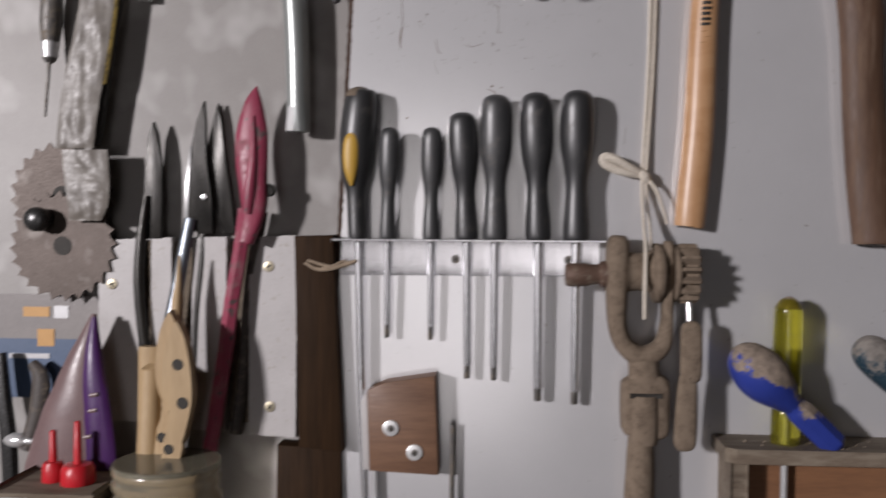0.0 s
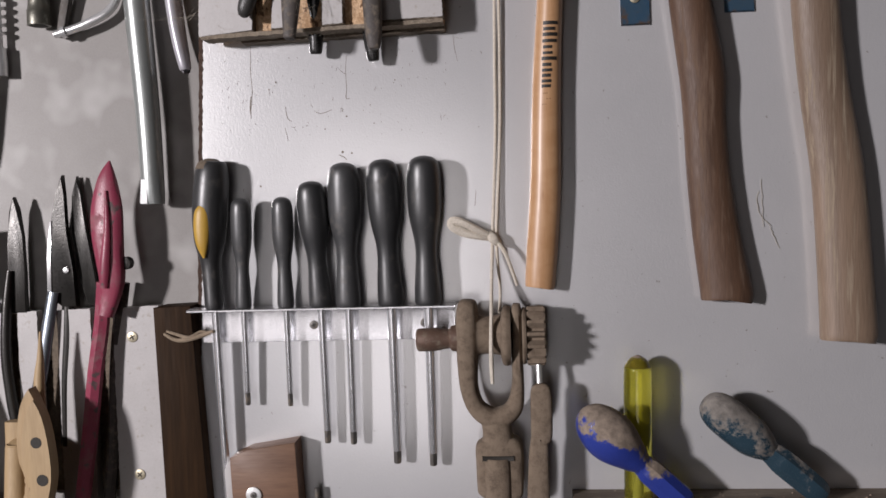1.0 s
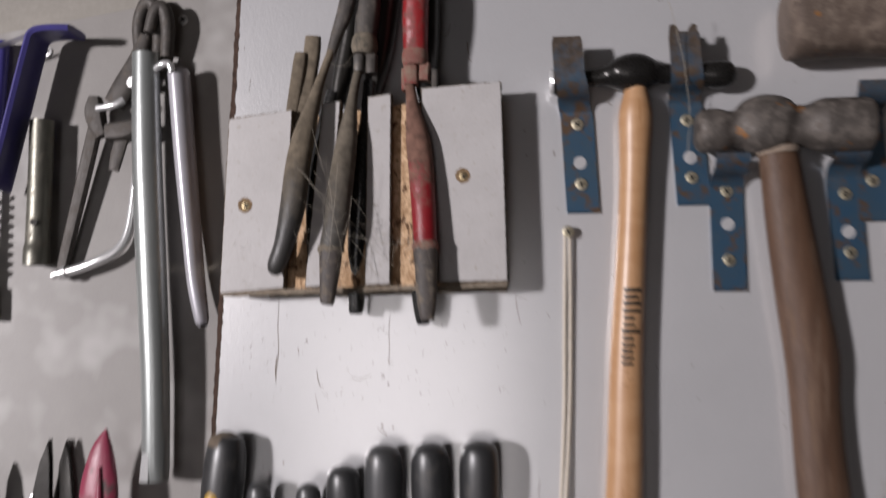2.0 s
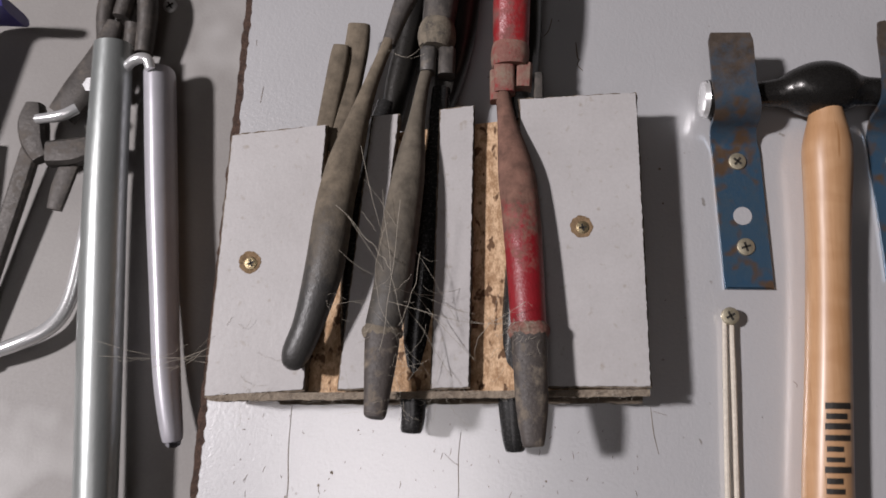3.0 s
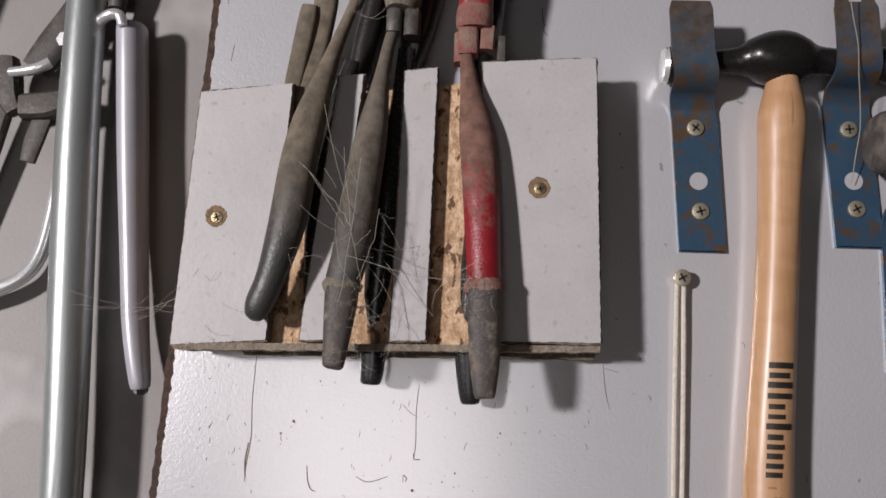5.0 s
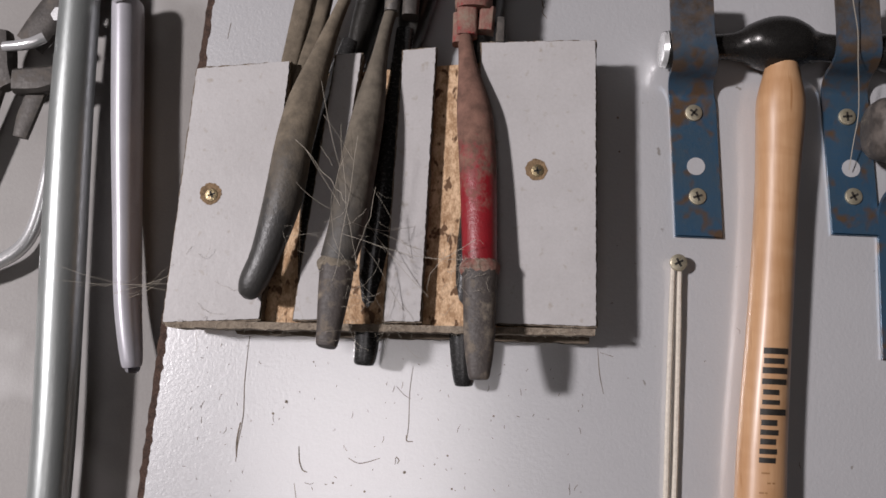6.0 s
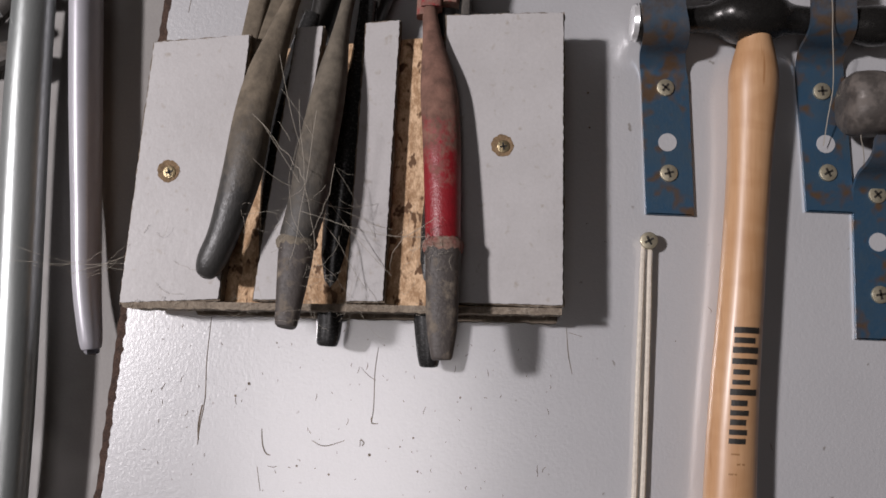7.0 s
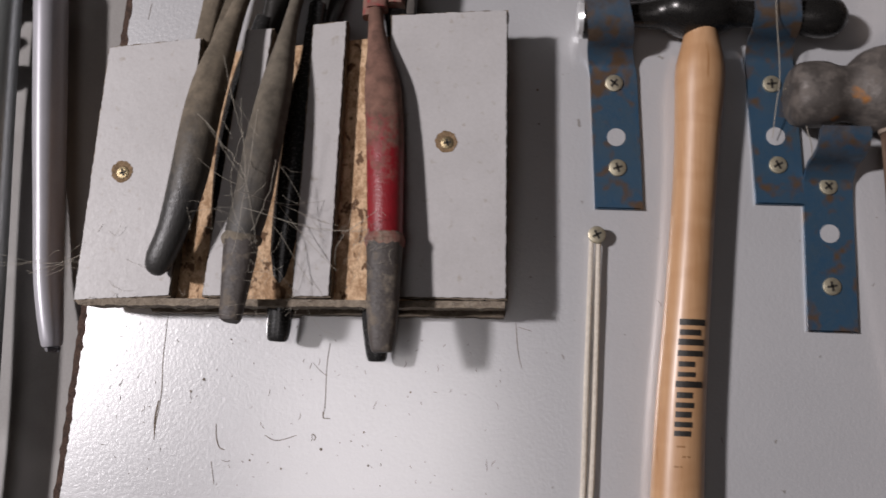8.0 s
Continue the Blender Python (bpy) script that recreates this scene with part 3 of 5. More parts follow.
    part("nut", sweep([(-83.3, 25.88, 1589.9, 2.08, 3.23), (-83.3, 25, 1601.7, 2.08, 3.23)], steps=1, square=0.6), GUNMETAL, c)
    part("joint", sweep([(-90, 25.45, 1594.8, 3.6, 4.93), (-89.4, 25, 1605.8, 3.6, 4.93)], steps=1, square=0.5), RED_DUSTY, c)
    part("collar", sweep([(-95.7, 26, 1604.7, 7.7, 7.7), (-95.7, 26, 1609.7, 8.5, 8.7), (-95.3, 26, 1614.6, 7.9, 8.1)], steps=3, square=0.8), RED_DUSTY, c)
    part("jaw", sweep([(-95.3, 26, 1612.6, 7.7, 7.1), (-95, 29, 1638.3, 8.1, 8.7), (-93, 28, 1673, 6.8, 8.1), (-92, 29, 1702.7, 2.32, 3.23)], square=0.7), RED_GRIP, c)


build_pliers()


# ---- steel straps, bent to a hook ----
def strap(cx, z0, lean, holes, lip=1.0, width=21.0, shift=0.0, notch=False):
    """A hooked strap with its lower end at cx, z0; holes: (height, kind)."""
    t = thing("strap_bracket", (cx, 0, z0), "bent blue steel strap hook with rust spots, screwed to the board", "bracket", "hammer hooks")
    path = [(1.2, 0), (1.2, 2), (1.2, 30), (1.2, 60), (3.0, 67), (8, 71.5), (15, 73.5), (21, 77), (24, 84)]
    if lip > 0:
        path += [(25, 95), (25.2, 84 + 25 * lip)]
    line = spline([(d, h) for d, h in path], 3)
    bm = bmesh.new()
    tn = math.tan(lean)
    rows = []
    for i, (d, h) in enumerate(line):
        e = line[min(i + 1, len(line) - 1)] - line[max(i - 1, 0)]
        nd, nh = e[1], -e[0]
        l = math.hypot(nd, nh)
        w = width / 2 if i else width / 2 - 1.5
        f = max(0.0, min(1.0, (h - 62) / 24)) if lip > 0 else 0.0
        w *= 1 - 0.10 * f
        if i == len(line) - 1:
            w -= 1.0
        rows.append([bm.verts.new(P(cx + sx * w + tn * h + shift * f, d + s * nd / l * 0.9, z0 + h + s * nh / l * 0.9)) for sx, s in ((-1, 1), (1, 1), (1, -1), (-1, -1))])
    for a, b in zip(rows, rows[1:]):
        for k in range(4):
            bm.faces.new((a[k], a[(k + 1) % 4], b[(k + 1) % 4], b[k]))
    bm.faces.new(rows[0])
    bm.faces.new(rows[-1][::-1])
    if notch:
        x, z = cx + tn * 112 + shift, z0 + 83 + 25 * lip
        for sx in (-1, 1):
            prism([(x + sx * 8.6, z), (x + sx * 8.2, z + 5), (x + sx * 5.4, z + 5.6), (x + sx * 3.4, z + 3.2), (x + sx * 2.6, z)][::sx], 24.3, 26.1, 0, bm)
    bar = part("strap", bm, BLUE_STEEL, t)
    for h, what in holes:
        x, z = cx + tn * h, z0 + h
        if what == "hole":
            part("hole", disc(x, z, 1.6, 2.35, 4.1, 20, 0), MELAMINE, bar, "hole showing the white board")
        else:
            screw(t, x, z, 2.4, 3.9, what, BRASS)
    return t


strap(10, 1513, -0.05, [(18, 0.3), (32, "hole"), (57, 0.9)], 0.96, shift=-5)
strap(80, 1517, -0.06, [(17, 0.5), (30, "hole"), (54, 0.1)], 0.84, shift=-2, notch=True)
strap(101, 1462, -0.01, [(19, 0.2), (42, "hole"), (63, 0.7)], 0)
strap(176, 1468, -0.05, [(17, 0.6), (30, "hole"), (54, 0.2)], 0)
strap(192, 1505, -0.07, [(25, 0.4), (60, 0.8)], 0)
strap(263, 1507, -0.06, [(19, 0.4), (35, "hole"), (56, 0.6)], 0)


# ---- hammers ----
def build_hammers():
    a = thing("hammer", (30, 18, 1270), "small black-headed hammer with varnished pale ash handle, black print", "hammer", "hammers on hooks")
    shaft = part("handle", sweep([(42.5, 14, 1597, 6.3, 6.6), (43, 14, 1589, 7.2, 7), (43, 13.5, 1579, 9.6, 8.8), (42.8, 13, 1571, 10.7, 9.4), (42.3, 12.4, 1556, 10.2, 9.2), (41, 11.6, 1528, 9.3, 8.9), (38.3, 10.9, 1480, 9.4, 9.1), (34.5, 10.3, 1418, 10.5, 9.0), (32, 10.2, 1345, 11.4, 9.4), (28.6, 10.2, 1300, 11.6, 9.4), (26.3, 10, 1272.5, 11.2, 9.2), (26.2, 10, 1270.8, 10.2, 8.4)], n=24), ASH, a, "varnished ash handle")
    head = part("head", sweep([(-10, 14, 1595, 6.5), (-9, 14, 1595, 8.2), (-4, 14, 1595.4, 8.6), (3, 14, 1596, 8), (11, 14, 1597, 5.8), (23, 14, 1598, 6.4), (30, 14, 1599, 9.5, 11), (37, 14, 1599.5, 12, 12.5), (45, 14, 1600, 12, 12.5), (52, 14, 1599.5, 9.5, 11), (59, 14, 1599, 6.6), (71, 14, 1598.5, 6.2), (83, 14, 1598, 7.4), (93, 14, 1597.5, 9), (101, 14, 1597.5, 8), (105, 14, 1597.5, 4)], n=20), BLACK_STEEL, a, "black forged head")
    part("face", sweep([(-11.2, 14, 1595, 5.5), (-10.6, 14, 1595, 7.6), (-8.6, 14, 1595, 8.5)], n=20, steps=1), STEEL, head, "bright worn striking face")
    # printed mark along the handle: groups of plain bars and a faint stamp
    bars = [(1462.4, 2.6, 10.6), (1458.2, 2.4, 8.6), (1454.2, 2.6, 10.6), (1449.6, 2.4, 10.4), (1445.2, 2.2, 6.6), (1441.0, 2.0, 7.2), (1437.0, 2.6, 11.0), (1432.6, 2.4, 6.4),
            (1428.6, 2.2, 7.4), (1424.8, 2.4, 6.4), (1420.8, 2.2, 7.2), (1417.2, 2.2, 6.8)]
    ux, uz = 3.8 / 62, 1.0

    def on_handle(off, z):
        cx = 34.5 + (z - 1418) * ux
        f = (z - 1418) / 62
        cd, r, rd = 10.3 + 0.6 * f, 10.5 - 1.1 * f, 9.0 + 0.1 * f
        s = max(-0.95, min(0.95, off / r))
        return cx + off, cd + rd * math.sqrt(1 - s * s) + 0.12, z

    def patch(z, across, tall, off0, bm):
        grid = [[bm.verts.new(P(*on_handle(off0 + across * (i / 5 - 0.5), z + tall * (j - 0.5)))) for i in range(6)] for j in range(2)]
        for i in range(5):
            bm.faces.new((grid[0][i], grid[0][i + 1], grid[1][i + 1], grid[1][i]))
        return bm

    for z, h, w in bars:
        part("print_bar", patch(z, w, h, 0.6 - (10 - w) * 0.35, bmesh.new()), INK, shaft, "black print")
    for z, off in ((1412, -1), (1408, 1.5), (1404, -1.5)):
        part("stamp", patch(z, 3.4, 0.7, off, bmesh.new()), STAMP, shaft, "faint stamped mark")

    b = thing("hammer", (162, 18, 1258), "heavy dusty hammer with dark brown oiled handle", "hammer", "hammers on hooks")
    part("handle", sweep([(126, 20.9, 1552, 11.50, 8.92), (128, 20.2, 1543, 12.00, 8.84), (131, 18.3, 1522, 13.00, 9.59), (134, 16.5, 1501, 14.00, 10.31), (141, 13.7, 1455, 15.60, 10.66), (146.5, 12.1, 1420, 16.40, 10.55), (147.5, 11.4, 1393, 15.20, 10.08), (150, 10.9, 1350, 15.60, 10.08), (155, 10.6, 1305, 17.00, 10.42), (161, 10.6, 1268, 18.60, 10.92), (162, 10.6, 1259.5, 18.80, 10.92), (162, 10.6, 1257.8, 17.60, 10.08)], n=22), BROWN_WOOD, b, "dark oiled wooden handle")
    part("ferrule", sweep([(127.4, 21, 1545, 12.6, 9.8), (127, 21, 1549, 12.8, 10)], steps=1, n=22), DUST, b, "pale dust at the handle top")
    part("head", sweep([(78, 21, 1560, 8), (79, 21, 1560, 11), (83, 21, 1560, 13.4), (92, 21, 1560, 13.6), (99, 21, 1560.6, 11.5), (104, 21, 1561, 12.5), (110, 21, 1562, 16.5, 15), (119, 21, 1563, 18.6, 16), (129, 21, 1563, 17.4, 15), (136, 21, 1562, 13, 12), (143, 21, 1562, 12.6), (151, 21, 1562, 15.6), (157, 21, 1562, 16.6), (178, 21, 1562, 16.6), (182, 21, 1562, 15), (183, 21, 1562, 12)], n=18, square=0.85, wobble=0.012), HEAD_DUSTY, b, "dusty steel head with rust")

    c = thing("mallet", (247, 18, 1227), "large hammer with weathered pale wooden handle and dusty block head", "hammer", "hammers on hooks")
    part("handle", sweep([(210, 24.0, 1612, 15.50, 11.00), (216, 22.0, 1575, 15.80, 11.00), (219, 19.9, 1550, 16.00, 11.39), (224.5, 15.8, 1471, 16.60, 11.00), (231, 13.5, 1410, 17.40, 10.66), (240, 12.5, 1351, 18.60, 11.18), (244, 12.0, 1300, 19.20, 11.52), (247, 11.8, 1245, 20.00, 11.70), (247.5, 11.8, 1229, 20.20, 11.70), (247.5, 11.8, 1226.6, 18.60, 10.66)], n=22), GREY_WOOD, c, "weathered pale handle")
    part("head", sweep([(132, 25, 1626, 13, 12), (134, 25, 1626, 20, 18), (140, 25, 1626, 23.5, 21), (175, 25, 1626, 22, 20), (190, 25, 1626, 23, 21), (235, 25, 1626, 23, 21), (255, 25, 1626, 22, 20), (290, 25, 1626, 23.5, 21), (296, 25, 1626, 16, 14)], n=22, square=0.75, wobble=0.012), HEAD_BROWN, c, "dusty brown blunt head")


build_hammers()


# ---- hung cord with the old geared hand tool ----
def build_cord():
    t = thing("cord", (-3, 5, 1300), "white cotton cord looped over a screw and tied in a bow", "cord")
    screw(t, 0, 1500, 6.0, 3.8, 0.5)
    part("screw_shank", sweep(along((0, 0, 1500), (0, 5.5, 1500), [(0, 1.6), (1, 1.6)]), steps=1), BRASS, t)
    part("strand", sweep([(-2, 4, 1499, 1.1), (-3.2, 3, 1440, 1.2), (-4.4, 3, 1380, 1.2), (-8.5, 7, 1306, 1.3), (-9.5, 22, 1276, 1.3), (-9.9, 36, 1256, 1.4), (-10.4, 40.5, 1238, 1.6), (-10.8, 41, 1219, 1.7), (-10.4, 39.5, 1204, 1.4)], n=8, wobble=0.15), CORD, t)
    part("strand", sweep([(1, 4, 1498, 1.1), (0.6, 3, 1440, 1.2), (-1, 3, 1380, 1.2), (-5.5, 7, 1306, 1.3), (-3.5, 14, 1270, 1.2), (-4.5, 28, 1254, 1.2)], n=8, wobble=0.15), CORD, t)
    part("bow", sweep([(-7, 9, 1307, 1.6), (-16, 13, 1308.5, 2.6), (-29, 14, 1312, 3.4), (-37.5, 14, 1317, 3.6), (-37.5, 14, 1321, 3.6), (-30, 15.5, 1320, 3.2), (-18, 14, 1313.5, 2.6), (-8, 11, 1309, 1.5)], n=8, wobble=0.25), CORD, t)
    part("knot", sweep([(-11, 10, 1311, 2.6), (-7, 12, 1307, 4.2), (-3, 10, 1303, 2.6)], n=10, wobble=0.3), CORD, t)
    part("tail", sweep([(-5, 12, 1305, 1.5), (1, 15, 1296, 1.5), (6, 15, 1282, 1.3), (9, 14, 1272, 1.2)], n=8, wobble=0.2), CORD, t)


build_cord()


def build_hand_tool():
    t = thing("hand_drill", (-12, 24, 1090), "old geared hand tool caked in brown dust, hanging on the cord", "hand tool")
    D = 24
    part("spindle", sweep(along((-66, D, 1234), (-34, D, 1235), [(0, 6.6), (0.02, 7.8), (0.05, 8.5), (0.3, 8.7), (0.5, 8.5), (0.6, 7.6), (0.76, 7.2), (0.82, 9.4), (1, 10)]), n=20, steps=1), RED_IRON, t, "bare brown spindle end")
    part("drum", sweep(along((-22, D, 1237), (-2, D, 1237), [(0, 16), (0.12, 14.5), (0.5, 14), (0.88, 15), (1, 17)]), n=26), DUSTY_IRON, t, "smooth drum under dust")
    part("flange", sweep(along((-4, D, 1236), (3.4, D, 1236), [(0, 15), (0.2, 20.5), (0.55, 22), (1, 21)]), n=28), DUSTY_IRON, t)
    part("flange", sweep(along((11.6, D, 1236), (14.6, D, 1236), [(0, 19), (0.3, 21), (1, 20.4)]), n=28), DUSTY_IRON, t)
    gear = bmesh.new()
    n = 15
    rings = []
    for x, shrink in ((15.2, 0.95), (16.2, 1.0), (27.4, 1.0), (28.6, 0.94)):
        ring = []
        for k in range(n * 4):
            a = 2 * math.pi * (k + 0.3) / (n * 4)
            r = (21.8 if k % 4 in (1, 2) else 15.8) * shrink
            ring.append(gear.verts.new(P(x, D + r * math.cos(a), 1236 + r * math.sin(a))))
        rings.append(ring)
    m = n * 4
    for p, q in zip(rings, rings[1:]):
        for k in range(m):
            gear.faces.new((p[k], p[(k + 1) % m], q[(k + 1) % m], q[k]))
    gear.faces.new(rings[0][::-1])
    gear.faces.new(rings[-1])
    part("gear", gear, DUSTY_IRON, t, "toothed gear wheel", smooth=False)
    part("yoke", sweep([(-27.5, D, 1263.5, 3.5, 5), (-27.6, D, 1261.5, 6.4, 11), (-28, D, 1254, 8.2, 13.5), (-28.4, D, 1236, 8.4, 14), (-28.6, D, 1214, 7.4, 12), (-28, D, 1198, 6.6, 10), (-23.5, D, 1184, 6.6, 9), (-14, D, 1176.5, 7.4, 9), (-4, D, 1176.5, 7.4, 9), (4.5, D, 1183, 6.6, 9), (7.6, D, 1197, 4.8, 9), (8, D, 1215, 4.2, 11), (8, D, 1238, 4.2, 13.5), (8, D, 1254, 4, 12), (8, D, 1259.5, 2.6, 6)], n=16, square=0.7, wobble=0.04), DUSTY_IRON, t, "forged U-shaped yoke")
    part("neck", sweep([(-9, D, 1178, 13, 9), (-8.6, D, 1170, 11, 9), (-8, D, 1162, 11.4, 9.4), (-7.6, D, 1156, 14, 10)], square=0.8), DUSTY_IRON, t)
    part("block", sweep([(-7.4, D - 1, 1161, 10, 8), (-7.2, D - 1, 1158.4, 15.6, 10), (-7, D - 1, 1152, 17.6, 11), (-7, D - 1, 1125, 17.4, 11), (-7.4, D - 1, 1118, 15.6, 10), (-7.6, D - 1, 1115.6, 11, 8)], square=0.5, steps=3, wobble=0.03), DUSTY_IRON, t, "square block round the roller")
    part("roller", sweep([(-8.4, D + 6, 1146.4, 7.6, 6), (-8.4, D + 6, 1145, 9.8, 7.6), (-8.4, D + 6, 1121, 10, 7.6), (-8.6, D + 6, 1112, 9.4, 7)], steps=2, n=18, square=0.85), DUSTY_IRON, t, "worn roller in the block")
    part("recess", box(-19.4, 3.4, D + 9.2, D + 10.4, 1146, 1149.4, 0.3), RECESS, t, "dark gap above the roller")
    part("shaft", sweep([(-9.5, D, 1118, 9.4, 9), (-10, D, 1095, 10.4, 9.6), (-10.5, D, 1060, 11.2, 10.2), (-10.5, D, 1020, 11.2, 10.2), (-10.5, D, 990, 8, 8)], wobble=0.03), DUSTY_IRON, t)
    part("lever", sweep([(23.6, D + 8, 1202, 3, 2), (23.8, D + 8, 1199, 6.6, 3.2), (24.2, D + 8, 1190, 7.8, 3.6), (24, D + 8, 1164, 7.8, 3.8), (22.4, D + 8, 1161, 6.4, 3.2), (21.6, D + 8, 1150, 7.2, 3.4), (20.6, D + 8, 1118, 8.2, 3.8), (20.2, D + 8, 1110, 6.4, 3), (20.2, D + 8, 1108, 3, 2)], square=0.6), DUSTY_IRON, t, "flat crank lever")
    part("lever_pin", sweep(along((23, D + 2, 1217), (23.4, D + 5, 1198), [(0, 2.2), (1, 2.2)]), steps=1), STEEL, t, "bright pin")


build_hand_tool()


# ---- screwdriver strip ----
def build_strip():
    t = thing("screwdriver_rack", (-138, 0, 1231), "bright bent steel angle strip screwed to the board, holding screwdrivers", "tool rack")
    bm = box(-236, -39, 0.3, 1.8, 1231.5, 1258, 0.2)
    part("plate", bm, STRIP_STEEL, t)
    part("ledge", box(-240, -37, 0.3, 24, 1257.8, 1259.4, 0.3), STRIP_STEEL, t)
    screw(t, -148, 1244, 2.0, 3.4, 0.3, GREY_IRON)
    screw(t, -62, 1244, 2.0, 3.4, 0.7, GREY_IRON)


build_strip()


def screwdriver(x, top, bottom, r, blade, mat, label, foot=0.0):
    t = thing("screwdriver", (x, 13, bottom), label, "screwdriver", "drivers in the strip")
    z0, h = 1259.6, top - 1259.6
    prof = [(0, 0.70), (0.02, 0.78), (0.10, 0.77), (0.22, 0.70), (0.34, 0.63), (0.44, 0.69), (0.56, 0.89), (0.67, 0.99), (0.82, 1.0), (0.90, 0.96), (0.96, 0.82), (0.99, 0.5), (1.0, 0.14)]
    part("handle", sweep([(x + foot * (1 - f), 14 + 5 * f, z0 + h * f, r * k * 0.93, r * k * 0.86) for f, k in prof], n=20, steps=3), mat, t)
    part("blade", sweep([(x + foot, 13.4, 1262, blade), (x + foot * 1.2, 11.2, bottom + 12, blade), (x + foot * 1.2, 11.1, bottom + 10, blade * 0.95)], steps=1, n=16), CHROME, t, "bright steel blade")
    part("tip", sweep([(x + foot * 1.2, 11.1, bottom + 10.2, blade * 0.9), (x + foot * 1.2, 11, bottom + 1, blade * 0.85), (x + foot * 1.2, 11, bottom, blade * 0.6)], steps=1, n=6), GREY_IRON, t, "dark star tip")
    return t


BLACK_LABEL = "black plastic star screwdriver standing in the steel strip"
screwdriver(-196.5, 1343, 1184, 8.6, 2.4, GREYRUBBER, "small grey-black star screwdriver standing in the steel strip", -2.5)
screwdriver(-165, 1343, 1183, 8.8, 2.4, GREYRUBBER, "small grey-black star screwdriver standing in the steel strip", -1)
screwdriver(-143, 1354, 1154, 12.2, 3.0, RUBBER, BLACK_LABEL, 4)
screwdriver(-117.5, 1367, 1153, 13.2, 3.0, GREYRUBBER, BLACK_LABEL, -0.5)
screwdriver(-88.5, 1368.5, 1138, 13.4, 3.6, RUBBER, BLACK_LABEL, 3)
screwdriver(-57.5, 1370, 1136, 13.8, 3.5, RUBBER, BLACK_LABEL, 0)


def build_yellow_driver():
    t = thing("screwdriver", (-220, 14, 1065), "black and yellow gripped screwdriver with long steel blade", "screwdriver", "drivers in the strip")
    grip = part("handle", sweep([(-222, 14, 1259.6, 6.4), (-222, 14, 1264, 7), (-222.5, 14, 1284, 7.2), (-223, 14, 1296, 8), (-223, 14, 1312, 11.8), (-222, 14, 1335, 13.4), (-220, 14, 1355, 13.2), (-219, 14, 1366, 11.8), (-219.2, 14, 1371, 9), (-219, 14, 1373, 3)], n=20), RUBBER, t)
    part("end_cap", sweep([(-219.6, 14, 1365.5, 11.8), (-219.3, 14, 1370.5, 9.6), (-219, 14, 1373.6, 3.4)], n=20, steps=3), SHELF_WOOD, grip, "dusty brown end")
    part("inlay", sweep([(-224.5, 24, 1299, 1, 1), (-225, 25, 1308, 4.4, 2.6), (-225.2, 25.4, 1319, 5.8, 3), (-224.6, 25.4, 1331, 5.8, 3), (-223.8, 25, 1337, 4, 2.4), (-223.4, 24.4, 1341, 1, 1)], n=14), YELLOW, grip, "yellow inlay")
    part("blade", sweep([(-221, 14, 1262, 3.2), (-219, 12, 1150, 3.1), (-216, 11, 1066, 3.0), (-216, 11, 1060, 2.2)], n=16), CHROME, t, "long bright blade")


build_yellow_driver()


def build_walnut_block():
    t = thing("wooden_block", (-187, 0, 1083), "walnut-veneered chipboard block fixed with two dish washers", "block")
    part("body", prism([(-213, 1145), (-200, 1151), (-162, 1157), (-159, 1082), (-211, 1084)], 0, 20, 0.5), WALNUT, t)
    part("edge_strip", prism([(-218.5, 1135), (-213.5, 1144), (-211.5, 1084), (-216.5, 1084)], 0, 17, 0.4), MELAMINE_ROUGH, t, "pale peeling laminate edge")
    for x, z in ((-195, 1117), (-177, 1099)):
        dish = part("washer", disc(x, z, 20, 21.6, 6.2, 24, 0.8), ZINC, t, "bright dish washer")
        screw(t, x, z, 21.6, 2.6, 0.4, GREY_IRON)
    u = thing("steel_rod", (-149, 8, 1030), "thin dark threaded rod behind the wooden block", "rod")
    part("rod", sweep([(-149, 8, 1118, 2.0), (-149.5, 8, 1030, 2.0)], steps=24, wobble=0.2), GREY_IRON, u)
    v = thing("steel_rod", (-209, 8, 1020), "dull steel rod below the wooden block", "rod")
    part("rod", sweep([(-209, 7, 1084, 2.2), (-207, 7, 1020, 2.2)], steps=1), STEEL, v)


build_walnut_block()


